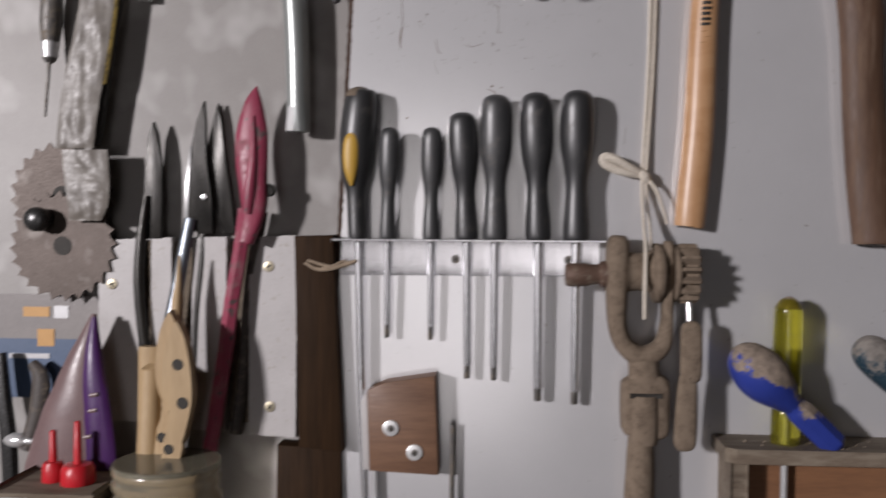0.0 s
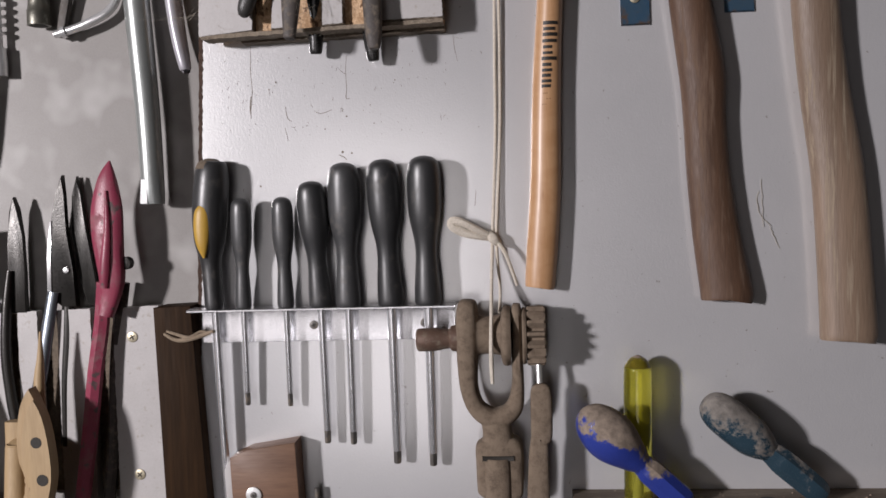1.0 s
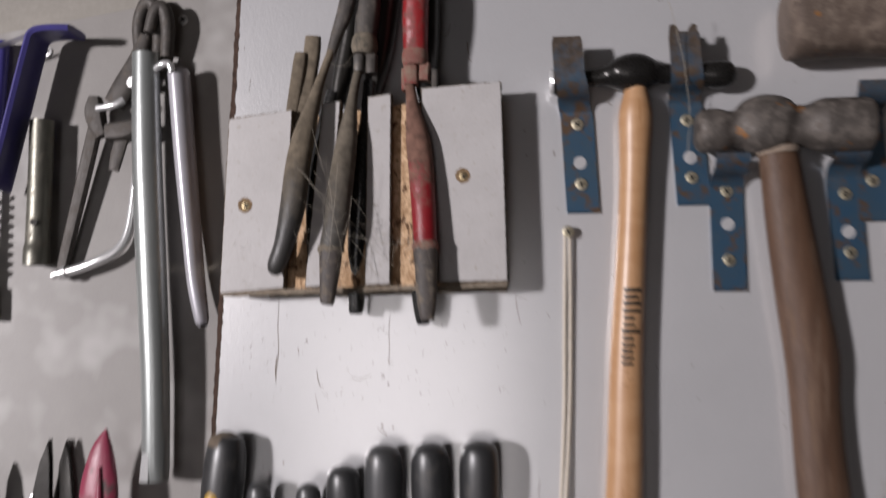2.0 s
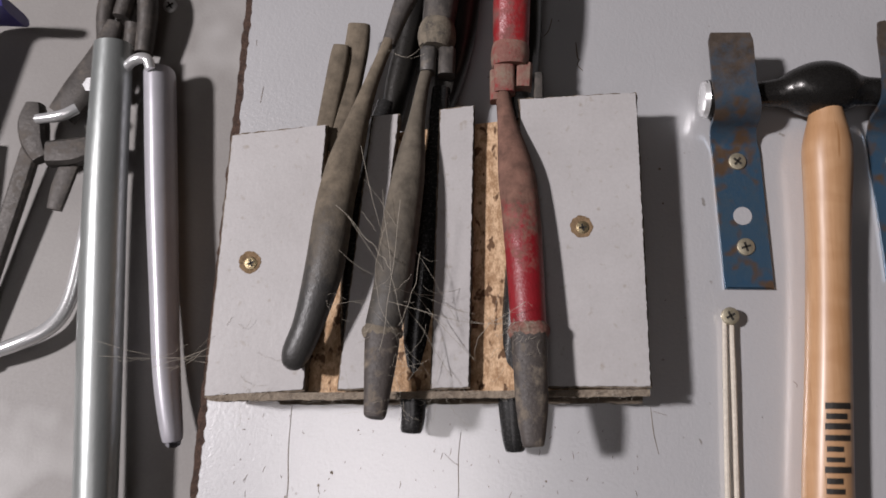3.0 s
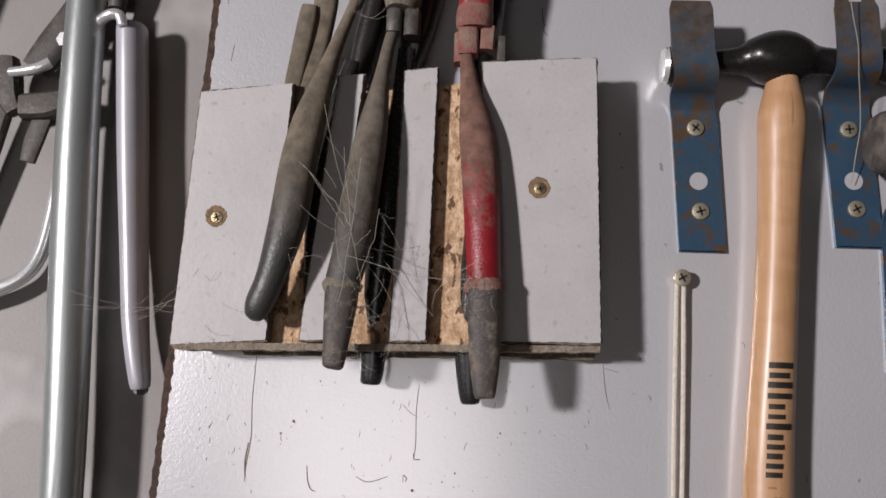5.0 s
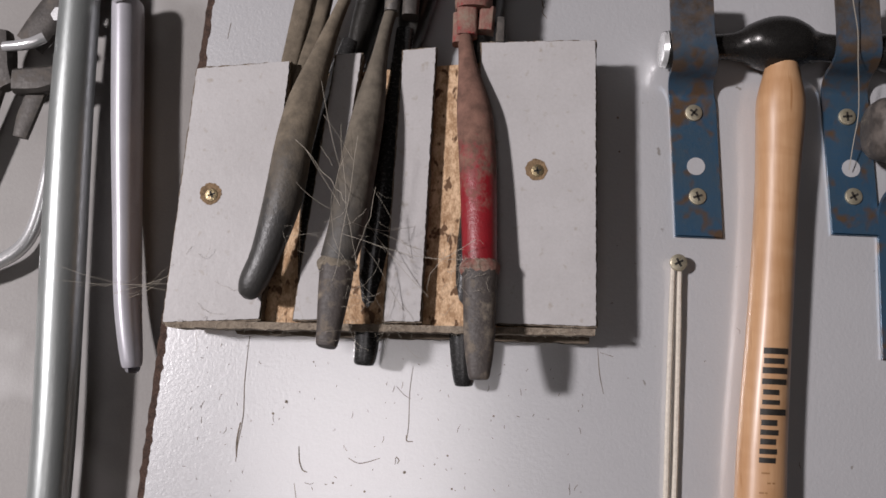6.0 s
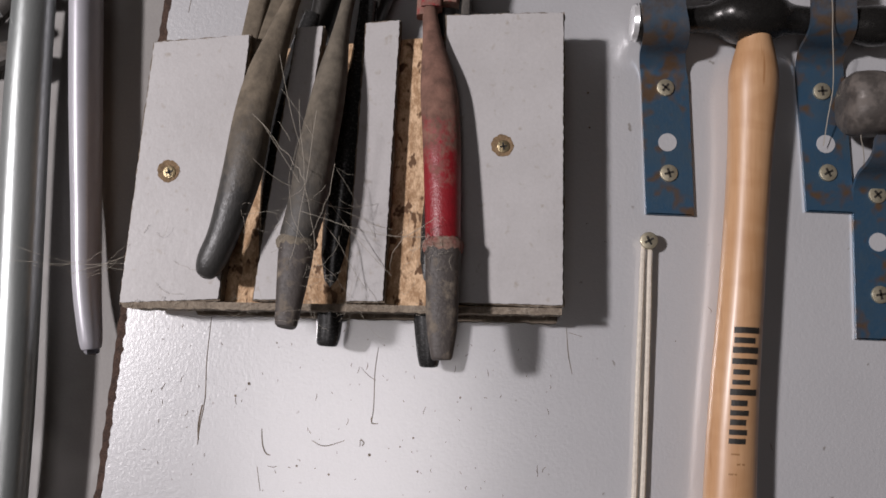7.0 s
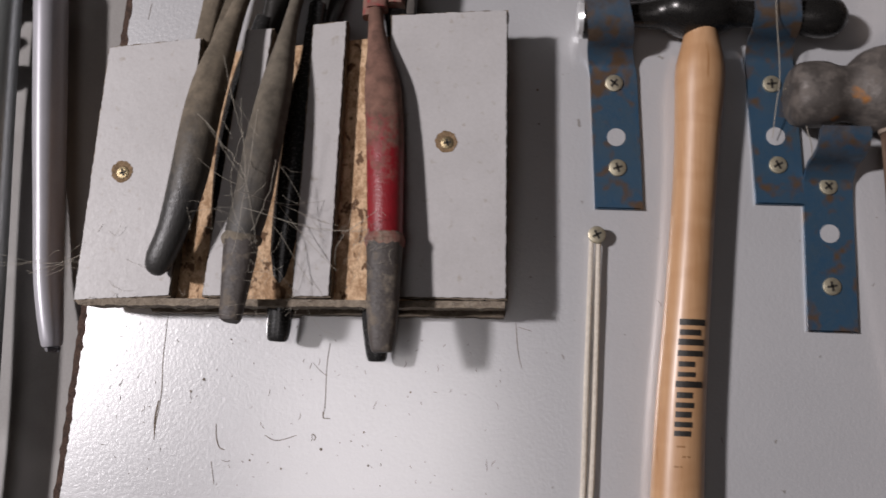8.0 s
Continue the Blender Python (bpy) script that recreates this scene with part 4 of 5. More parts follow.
# ---- shelf with plastic-handled drivers ----
def build_shelf():
    t = thing("shelf", (150, 0, 1100), "dusty brown wooden shelf strip with holes, screwed to the board", "shelf")
    part("top", prism([(47, 0), (330, 0), (330, 46), (54, 46), (47, 40)], 0, 11, 1.5), SHELF_WOOD, t)
    top = t.children[0]
    top.data.transform(Matrix.Translation(t.location))
    for v in top.data.vertices:
        x, y, z = v.co
        v.co = Vector((x, -z, 1.1135 + y)) - t.location
    part("bracket", box(52, 64, 0, 36, 1040, 1102.6, 2), SHELF_WOOD, t)
    part("rear_rail", box(66, 330, 0, 16, 1030, 1102.6, 1), ORANGE_WOOD, t, "orange-brown rail under the shelf")
    for x, d in ((186, 24), (210, 33)):
        part("hole", sweep([(x, d, 1113.2, 5.5, 5.5), (x, d, 1113.75, 5.5, 5.5)], steps=1, n=16), RECESS, t)
    crumbs = bmesh.new()
    for _ in range(60):
        x, d, s = rng.uniform(60, 260), rng.uniform(4, 42), rng.uniform(0.3, 1.2)
        sweep([(x, d, 1113.4, s), (x + s, d, 1113.5 + s * 0.8, s * 0.6)], n=5, steps=1, bm=crumbs)
    tagged(part("plaster_crumbs", crumbs, DUST), "loose plaster crumbs lying on the shelf", "crumbs", kind="stuff")

    y = thing("screwdriver", (94, 24, 1114), "clear yellow acetate screwdriver handle standing in the shelf", "screwdriver", "drivers on the shelf")
    part("handle", sweep([(93.5, 24, 1106, 8.4), (93.5, 24, 1109, 10), (93.6, 24, 1135, 10.2), (93.8, 24, 1140, 9.2), (94, 24, 1160, 10), (94.4, 24, 1205, 10.2), (94.6, 24, 1213, 9), (94.7, 24, 1218, 5.4), (94.7, 24, 1219.4, 1.4)], n=20), ACETATE, y, "clear yellow handle")
    part("end_cap", sweep([(94.6, 24, 1211.5, 9.6), (94.7, 24, 1217, 6.4), (94.7, 24, 1220, 1.6)], n=16, steps=3), DUST, y, "dusty end")
    part("blade", sweep([(93.5, 24, 1150, 2.6), (93, 24, 1040, 2.6)], steps=1), STEEL, y)

    b = thing("screwdriver", (112, 40, 1116), "blue plastic screwdriver leaning over, bulb end caked in cement dust", "screwdriver", "drivers on the shelf")
    p0, p1 = (52, 42, 1184), (126, 34, 1114)
    part("handle", sweep(along(p0, p1, [(0, 3), (0.03, 9), (0.10, 14.5), (0.22, 18), (0.34, 17.4), (0.48, 12), (0.56, 8.4), (0.60, 7)]), n=24), BLUE_CRUSTED, b, "blue handle, bulb under cracked cement")
    part("neck", sweep(along(p0, p1, [(0.55, 8.2), (0.60, 8.6), (0.66, 10), (0.92, 9.8), (0.97, 9.4), (1, 7.4)]), n=8, steps=3), BLUE_CRUSTED, b, "faceted blue neck")

    c = thing("screwdriver", (210, 30, 1118), "dusty teal plastic screwdriver leaning over the shelf", "screwdriver", "drivers on the shelf")
    p0, p1 = (140, 33, 1189), (222, 30, 1119)
    part("handle", sweep(along(p0, p1, [(0, 3), (0.02, 8), (0.08, 12.5), (0.18, 14.4), (0.38, 14.2), (0.48, 11.4), (0.54, 8.2), (0.57, 7)]), n=24), TEAL_CRUSTED, c)
    part("neck", sweep(along(p0, p1, [(0.53, 8), (0.60, 9.2), (0.66, 10.2), (0.92, 9.8), (1, 7.2)]), n=8, steps=3), TEAL_CRUSTED, c, "faceted teal neck")


build_shelf()


# ---- left board: slotted rack with cutting tools ----
def build_left_rack():
    t = thing("slotted_rack", (-350, -15, 1103), "white melamine chipboard rack with saw slots holding snips", "tool rack")
    part("backing", box(-430, -273, -14.8, -9, 1112, 1256), EDGE_DIRTY, t, "dark raw board inside the slots", smooth=False)
    for f in ([(-431, 1256), (-431, 1114), (-399, 1113), (-400, 1258)], [(-388, 1258), (-389, 1112), (-373, 1111), (-372, 1259)],
              [(-355, 1259), (-356, 1108), (-329, 1106), (-328, 1260)], [(-309, 1260), (-310, 1105), (-273, 1103), (-272, 1261)]):
        poly = []
        for a, b in zip(f, f[1:] + f[:1]):
            poly += ragged(a, b, 3, 0.7, rng)
        part("panel", prism(poly, -9.2, 0), MELAMINE_ROUGH, t, smooth=False)
    for x, z, a in ((-294, 1237, 0.5), (-293, 1127, 0.8), (-420, 1222, 0.3)):
        screw(t, x, z, 0.2, 4.3, a)
    b = thing("batten", (-252, -15, 1095), "dark brown stained wooden batten beside the rack", "batten")
    part("body", prism([(-270.5, 1261), (-241, 1262), (-233, 1096), (-267, 1099)], -15, 14, 1.0), BATTEN, b)
    # added dark block: its colour stands for the shade below the batten
    k = thing("dark_offcut", (-262, -15, 990), "dark brown block added to stand for the shaded area below the batten", "offcut")
    part("body", prism([(-286, 1098), (-236, 1095.5), (-233, 990), (-288, 990)], -14.8, 5, 0.6), BATTEN, k)
    part("string", sweep([(-262, 15, 1241, 1.2), (-252, 16, 1236, 1.4), (-240, 17, 1237, 1.5), (-230, 15, 1240, 1.6), (-222, 18, 1243, 1.2)], n=7, wobble=0.4), STRING, b, "frayed string loop")
    part("string", sweep([(-260, 15, 1243, 0.9), (-250, 16, 1240, 1.1), (-241, 17, 1238, 1.6), (-233, 13, 1242, 1.1), (-226, 15, 1240, 0.8)], n=7, wobble=0.4), STRING, b)


build_left_rack()


def leaf(points, d0, d1, bevel=0.8):
    return prism(points, d0, d1, bevel)


def build_cutters():
    k = thing("snips", (-388, 0, 1167), "dark steel snips with narrow pointed blades standing in a slot", "snips", "cutting tools")
    part("blade", leaf([(-386, 1350), (-390, 1338), (-392.5, 1312), (-393, 1285), (-393, 1258), (-380, 1258), (-379.5, 1290), (-380, 1318), (-382.5, 1340)], -4, 1), BLADE_DARK, k)
    part("handle", sweep([(-391, 2, 1292, 2.6), (-394.5, 3, 1262, 4, 4), (-396.5, 4, 1225, 4.4, 4), (-394, 4, 1190, 4.4, 4), (-391, 4, 1170, 4.2, 4), (-390.5, 4, 1166, 2.4)], n=12), BLADE_DARK, k)
    s = thing("tin_snips", (-356, 0, 1158), "open tin snips with bright edge and blue-grey handle", "snips", "cutting tools")
    part("blade", leaf([(-345.5, 1366), (-351, 1352), (-356, 1329), (-360, 1300), (-361, 1270), (-350, 1262), (-338, 1262), (-340, 1290), (-344, 1320), (-344.5, 1350)], -5, 0.5), BLADE_DARK, s)
    part("edge", leaf([(-356.6, 1330), (-360.2, 1300), (-361.4, 1272), (-358, 1270), (-357.2, 1300), (-355, 1330)], 0.4, 1.4, 0.2), STEEL, s, "bright ground edge")
    part("blade", leaf([(-336.5, 1365), (-341, 1350), (-343, 1320), (-338, 1285), (-332, 1262), (-322, 1262), (-326, 1290), (-331, 1322), (-334, 1350)], -10, -5.5), BLADE_DARK, s)
    part("rivet", disc(-345, 1291, 0, 2, 2.4), STEEL, s)
    part("handle", sweep([(-356, 2, 1274, 4.6, 3), (-360, 4, 1250, 5, 3.6), (-366, 6, 1215, 5.2, 4), (-372, 8, 1185, 5.2, 4), (-377.5, 9, 1160, 5, 4), (-378.5, 9, 1156, 3, 2)], n=12), BLUE_GREY, s, "blue-grey steel handle")
    part("handle", sweep([(-347, -3, 1272, 4.6, 3), (-348, -3, 1240, 5, 3.6), (-352, -3, 1200, 4.8, 3.6), (-354, -3, 1150, 4.6, 3.4)], n=12), BLADE_DARK, s)
    p = thing("pipe_cutter", (-330, 5, 1095), "pink-red painted cutter with long straight handle", "cutter", "cutting tools")
    part("head", sweep([(-300, 12, 1375, 0.6, 1), (-302, 13, 1362, 7, 4), (-303, 14, 1340, 12, 5.5), (-303, 15, 1320, 12.4, 6), (-302, 15, 1300, 11, 6), (-301, 15, 1285, 10, 6), (-304, 14, 1270, 8, 5), (-308, 14, 1256, 6, 5)], n=14, square=0.8), PINK, p, "pointed painted head")
    part("ridge", sweep([(-301, 19, 1352, 1, 1), (-300, 21.5, 1325, 2.4, 2), (-303, 22, 1295, 4, 3), (-305, 21, 1278, 3, 2)], n=10), PINK, p)
    part("handle", sweep([(-309, 14, 1282, 5, 4), (-313, 11, 1250, 6, 5), (-319, 13, 1212, 6.1, 5.4), (-325, 15, 1164, 6.1, 5.4), (-334.5, 18, 1098, 5.8, 5.2), (-335, 18, 1093, 5, 4.6)], n=6), PINK, p, "straight hexagonal handle")
    part("pin", disc(-291, 1296, 8, 15, 5), BLADE_DARK, p)
    part("rear_handle", sweep([(-300, -2, 1280, 5, 4), (-310, -4, 1220, 5, 4), (-316, -5, 1150, 5, 4), (-322, -5, 1104, 5, 4)], n=8), SLEEVE, p)


build_cutters()


# ---- upper left: tubes, cutter, spanners ----
def build_tubes():
    a = thing("steel_tube", (-276, 4, 1340), "long galvanised steel tube hanging on the worn board", "tube")
    bm = sweep([(-280.5, 6, 1624, 8.8), (-278.5, 6, 1556, 9.6), (-274.5, 6, 1484, 9.8), (-270.5, 6, 1412, 9.2), (-269.6, 5, 1356, 8.8), (-269.6, 5, 1341, 8.6, 7)], n=28)
    pipe = part("body", bm, TUBE_STEEL, a)
    part("bore", sweep([(-280.5, 6, 1623, 7.4), (-280.5, 6, 1624.3, 7.4)], n=20, steps=1), RECESS, pipe)
    part("flat_end", sweep([(-272.8, 7, 1360, 3.4, 7.4), (-274, 6, 1341.6, 4.4, 7.4)], n=8, steps=1, square=0.5), STEEL, pipe, "bright ground end")
    b = thing("sleeved_lever", (-255, 8, 1450), "pale grey sleeved lever handle hanging beside the tube", "handle")
    part("sleeve", sweep([(-260, 0, 1613, 6.8, 9.8), (-259, 0, 1604, 7, 10.1), (-254.8, -1, 1554, 6.8, 10.1), (-249.5, 0, 1505, 6, 9.4), (-245.5, 1, 1471, 5.6, 8.6), (-241, 2, 1446, 4.6, 6), (-240.5, 2, 1443, 3, 3.8)], n=22), ALU, b)
    part("rod", sweep([(-282, 0, 1606, 2.2), (-273, 8, 1612, 2.4), (-267, 11, 1615, 2.6), (-262, 11, 1615, 2.6), (-260, 11, 1610, 2.4)], n=10), STEEL, b, "bright bent rod")


build_tubes()


def build_cable_cutter():
    t = thing("lever_cutter", (-310, -10, 1477), "dusty dark steel lever cutter with linked jaws hung on the board", "cutter")
    part("hook", sweep([(-290, -6, 1630, 4.1), (-291, -6, 1648, 4.6), (-286, -4, 1661, 4.9), (-279, -2, 1661, 4.9), (-276, -4, 1646, 4.6), (-277, -6, 1628, 4.1)], n=12), GUNMETAL, t, "looped top jaws")
    part("hook", sweep([(-280, 2, 1640, 4.1), (-276, 2, 1655, 4.6), (-271, 1, 1657, 4.9), (-268, 0, 1645, 4.9), (-270, -4, 1622, 4.3)], n=12), GUNMETAL, t)
    part("jaw", sweep([(-285, -4, 1640, 4, 3), (-290, -3, 1622, 6.5, 4), (-298, -2, 1605, 8, 4.4), (-306, -2, 1592, 7, 4.4)], n=12, square=0.7), GUNMETAL, t, "dusty jaw plate")
    part("link", sweep([(-318, 0, 1597, 4, 4), (-318, 0, 1588, 6.6, 5), (-316, 0, 1578, 6, 5), (-312, 0, 1570, 4, 4)], n=10, square=0.6), GUNMETAL, t)
    part("link", sweep([(-308, 2, 1572, 6, 5), (-296, 2, 1573, 6.4, 5), (-288, 2, 1576, 5, 4)], n=10, square=0.6), GUNMETAL, t)
    part("pin", sweep([(-314, 5, 1588, 2.4), (-302, 7, 1589, 2.6), (-295, 6, 1593, 2.6)], n=10), STEEL, t, "bright pin")
    part("nut", sweep(along((-291, -4, 1606), (-291.5, 3, 1606), [(0, 4), (1, 3.7)]), n=6, steps=1), STEEL, t, "bright hexagon nut")
    part("handle", sweep([(-317, -2, 1584, 4.6, 3.4), (-324, -4, 1556, 4.8, 3.4), (-333, -6, 1520, 4.4, 3.4), (-342, -8, 1484, 4, 3.4), (-344, -9, 1474, 3.4, 3)], n=10, square=0.7), GUNMETAL, t, "long dull lever")
    part("tongue", sweep([(-298, 0, 1570, 4.4, 2), (-302, 0, 1556, 4.4, 2), (-304, 0, 1546, 3.4, 2)], n=8, square=0.5), GUNMETAL, t)
    c = thing("crank_handle", (-310, -4, 1476), "bright cranked steel rod hanging on the board", "crank")
    part("rod", sweep([(-347, -4, 1476, 3.0), (-330, -4, 1480, 3.2), (-314, -4, 1486, 3.4), (-302, -6, 1494, 3.4), (-296, -8, 1508, 3.4), (-293, -10, 1540, 3.2), (-290, -10, 1575, 3.2)], n=12), STEEL, c)
    part("collar", sweep(along((-341, -4, 1477), (-337.5, -4, 1478), [(0, 4.6), (1, 4.6)]), n=12, steps=1), STEEL, c)


build_cable_cutter()


def build_left_tools():
    t = thing("box_spanner", (-357, -4, 1482), "olive-plated tubular box spanner with cross hole", "spanner")
    pipe = part("tube", sweep([(-356.5, -2, 1582, 8.2), (-356.8, -2, 1550, 8.2), (-357.6, -2, 1500, 8.2), (-358, -2, 1494, 9), (-358.2, -2, 1483, 9)], n=12, steps=2), OLIVE, t)
    part("bore", sweep([(-358.2, -2, 1483.6, 6.8), (-358.2, -2, 1482.6, 6.8)], n=6, steps=1), RECESS, pipe)
    part("cross_hole", sweep(along((-356, 4, 1511), (-356, 6.6, 1511), [(0, 2.4), (1, 2.4)]), n=12, steps=1), RECESS, pipe)
    s = thing("spring_driver", (-391, 0, 1448), "spring-wound steel nut driver with blue handle", "driver")
    part("handle", sweep([(-390, -7, 1640, 5), (-392, -7, 1600, 5), (-394, -7, 1560, 4.4), (-394.5, -7, 1540, 2.6)], n=12), PURPLE_PAINT, s, "blue-violet handle")
    part("shank", sweep([(-394.5, -7, 1545, 2.4), (-395, -7, 1470, 3.0), (-395, -7, 1468, 5.6), (-395, -7, 1446, 5.8)], n=12, steps=2), STEEL, s)
    coil = [(-395 + 5 * math.cos(a), -7 + 5 * math.sin(a), 1532 - a * 1.05, 1.1) for a in [k * 0.42 for k in range(125)]]
    part("spring", sweep(coil, n=6, steps=1), STEEL, s, "wire spring")
    h = thing("hacksaw", (-372, -6, 1560), "violet-blue hacksaw frame hung by its corner", "hacksaw")
    part("frame", sweep([(-328.5, 7, 1640, 2.8, 13), (-344, 7, 1640.5, 2.8, 13), (-354.7, 7, 1638, 3, 13), (-358.6, 7, 1627.3, 3, 13), (-366.4, 7, 1594.2, 3, 13), (-375, 7, 1557.2, 3, 13), (-381, 7, 1533, 3, 13)], n=10, square=0.6), PURPLE_PAINT, h)
    part("blade", sweep([(-358, 13, 1637, 0.8, 4), (-384, 13, 1629, 0.8, 4)], n=6, steps=1), STEEL, h)
    for x, z in ((-263, 1654), (-361, 1634)):
        w = thing("board_screw", (x, -15, z), "zinc screw fixing the worn board", "screw", "board screws")
        screw(w, x, z, -14.6, 3.6, 0.6, ZINC)
    b = thing("blister_pack", (-440, 0, 1328), "crumpled clear plastic sleeve holding small parts", "packet")
    def bag(rows, name, label=""):
        """A flat clear bag with creases: rows of (x, d, z, half width)."""
        bm = bmesh.new()
        line = spline(rows, 7)
        front, rear = [], []
        for r in line:
            for side, keep in ((1, front), (-1, rear)):
                ring = []
                for k in range(13):
                    u = k / 6 - 1
                    p = Vector((r[0] + u * r[3], r[2], 0)) * 0.11
                    crease = 2.6 * abs(noise.noise(p)) + 1.6 * abs(noise.noise(p * 2.3 + Vector((7, 3, 1))))
                    ring.append(bm.verts.new(P(r[0] + u * r[3] + 0.6 * noise.noise(p * 3), r[1] + (1.2 + crease * (1 - u ** 4) if side > 0 else 0), r[2])))
                keep.append(ring)
        for rings in (front, rear):
            for p, q in zip(rings, rings[1:]):
                for k in range(12):
                    bm.faces.new((p[k], p[k + 1], q[k + 1], q[k]))
        for p, q in ((front[0], rear[0]), (front[-1], rear[-1])):
            for k in range(12):
                bm.faces.new((p[k], p[k + 1], q[k + 1], q[k]))
        for k in (0, 12):
            for i in range(len(line) - 1):
                bm.faces.new((front[i][k], front[i + 1][k], rear[i + 1][k], rear[i][k]))
        return part(name, bm, PLASTIC_FILM, b, label)

    bag([(-424, 8, 1462, 14), (-429, 9, 1425, 14.5), (-436, 9, 1390, 15.5), (-442, 9, 1355, 15.5), (-445, 9, 1328, 15)], "film")
    bag([(-436, 11, 1327, 18), (-434, 12, 1306, 18), (-433, 12, 1285, 16), (-436, 11, 1272, 13)], "film_tail", "torn lower end of the bag")
    y = thing("carpenters_pencil", (-424, 6, 1330), "worn yellow and black striped pencil tucked beside the packet", "pencil")
    part("shaft", sweep([(-412, 4, 1450, 4.6), (-424, 4, 1375, 4.6), (-431, 4, 1332, 4.4)], n=6), BLADE_DARK, y)
    part("stripe", sweep([(-410.5, 8, 1450, 2), (-418, 8, 1400, 2.2), (-422, 8, 1378, 1.8)], n=6), PALE_YELLOW, y, "yellow stripe")
    d = thing("pin_drill", (-470, 0, 1355), "dark chuck with a thin drill bit", "drill bit")
    part("chuck", sweep([(-466, 2, 1455, 8), (-467, 2, 1430, 9), (-468, 2, 1412, 7), (-468.6, 2, 1400, 5.6), (-469, 2, 1396, 3)], n=12), GREY_IRON, d)
    part("collar", sweep([(-468.2, 2, 1412, 7.4), (-468.6, 2, 1400, 6)], n=12, steps=1), STEEL, d)
    part("bit", sweep([(-469, 2, 1398, 1.5), (-474, 0, 1354, 1.2)], n=8, steps=1), GREY_IRON, d)
    for x, z, r, dd, n, a0 in ((-462, 1292, 43, -4, 22, 0.1), (-459, 1252, 44, 1, 24, 0.3)):
        w = thing("saw_blade", (x, dd, z), "rusty mottled circular saw blade hung on a knob", "saw blade", "saw blades")
        pts = []
        for k in range(n):
            a = a0 + 2 * math.pi * k / n
            for da, rr in ((0, r), (0.13, r * 0.90), (0.20, r * 0.885), (0.255, r * 0.97)):
                pts.append((x + rr * math.cos(a + da), z + rr * math.sin(a + da)))
        plate = part("plate", prism(pts, dd, dd + 1.6, 0), RUST, w, smooth=False)
        part("arbor_hole", disc(x, z, dd + 1.5, dd + 1.9, 7.5, 24, 0), RECESS, plate)
    k = thing("knob", (-478, 2, 1273), "black round knob holding the saw blades", "knob")
    part("body", sweep(along((-474, -15, 1272), (-474, 20, 1273), [(0, 4), (0.5, 5), (0.6, 9), (0.9, 9.4), (1, 6)]), n=18, steps=3), GLOSS_BLACK, k)
    c = thing("product_card", (-480, -12, 1141), "printed product card with blue lower half, hung on the board", "card")
    part("sheet", box(-530, -433, -13, -12, 1150, 1212), CARD, c)
    part("blue_half", box(-530, -446, -12.5, -11.6, 1128, 1176), CARD_BLUE, c, "blue printed half")
    part("print_bar", box(-500, -478, -12, -11.4, 1194, 1202), CARD_ORANGE, c)
    part("print_bar", box(-474, -462, -12, -11.4, 1193, 1203), MELAMINE, c)
    part("print_bar", box(-488, -474, -12, -11.2, 1170, 1184), CARD_ORANGE, c)
    part("print_bar", box(-512, -478, -12, -11, 1160, 1164), MELAMINE, c)


build_left_tools()


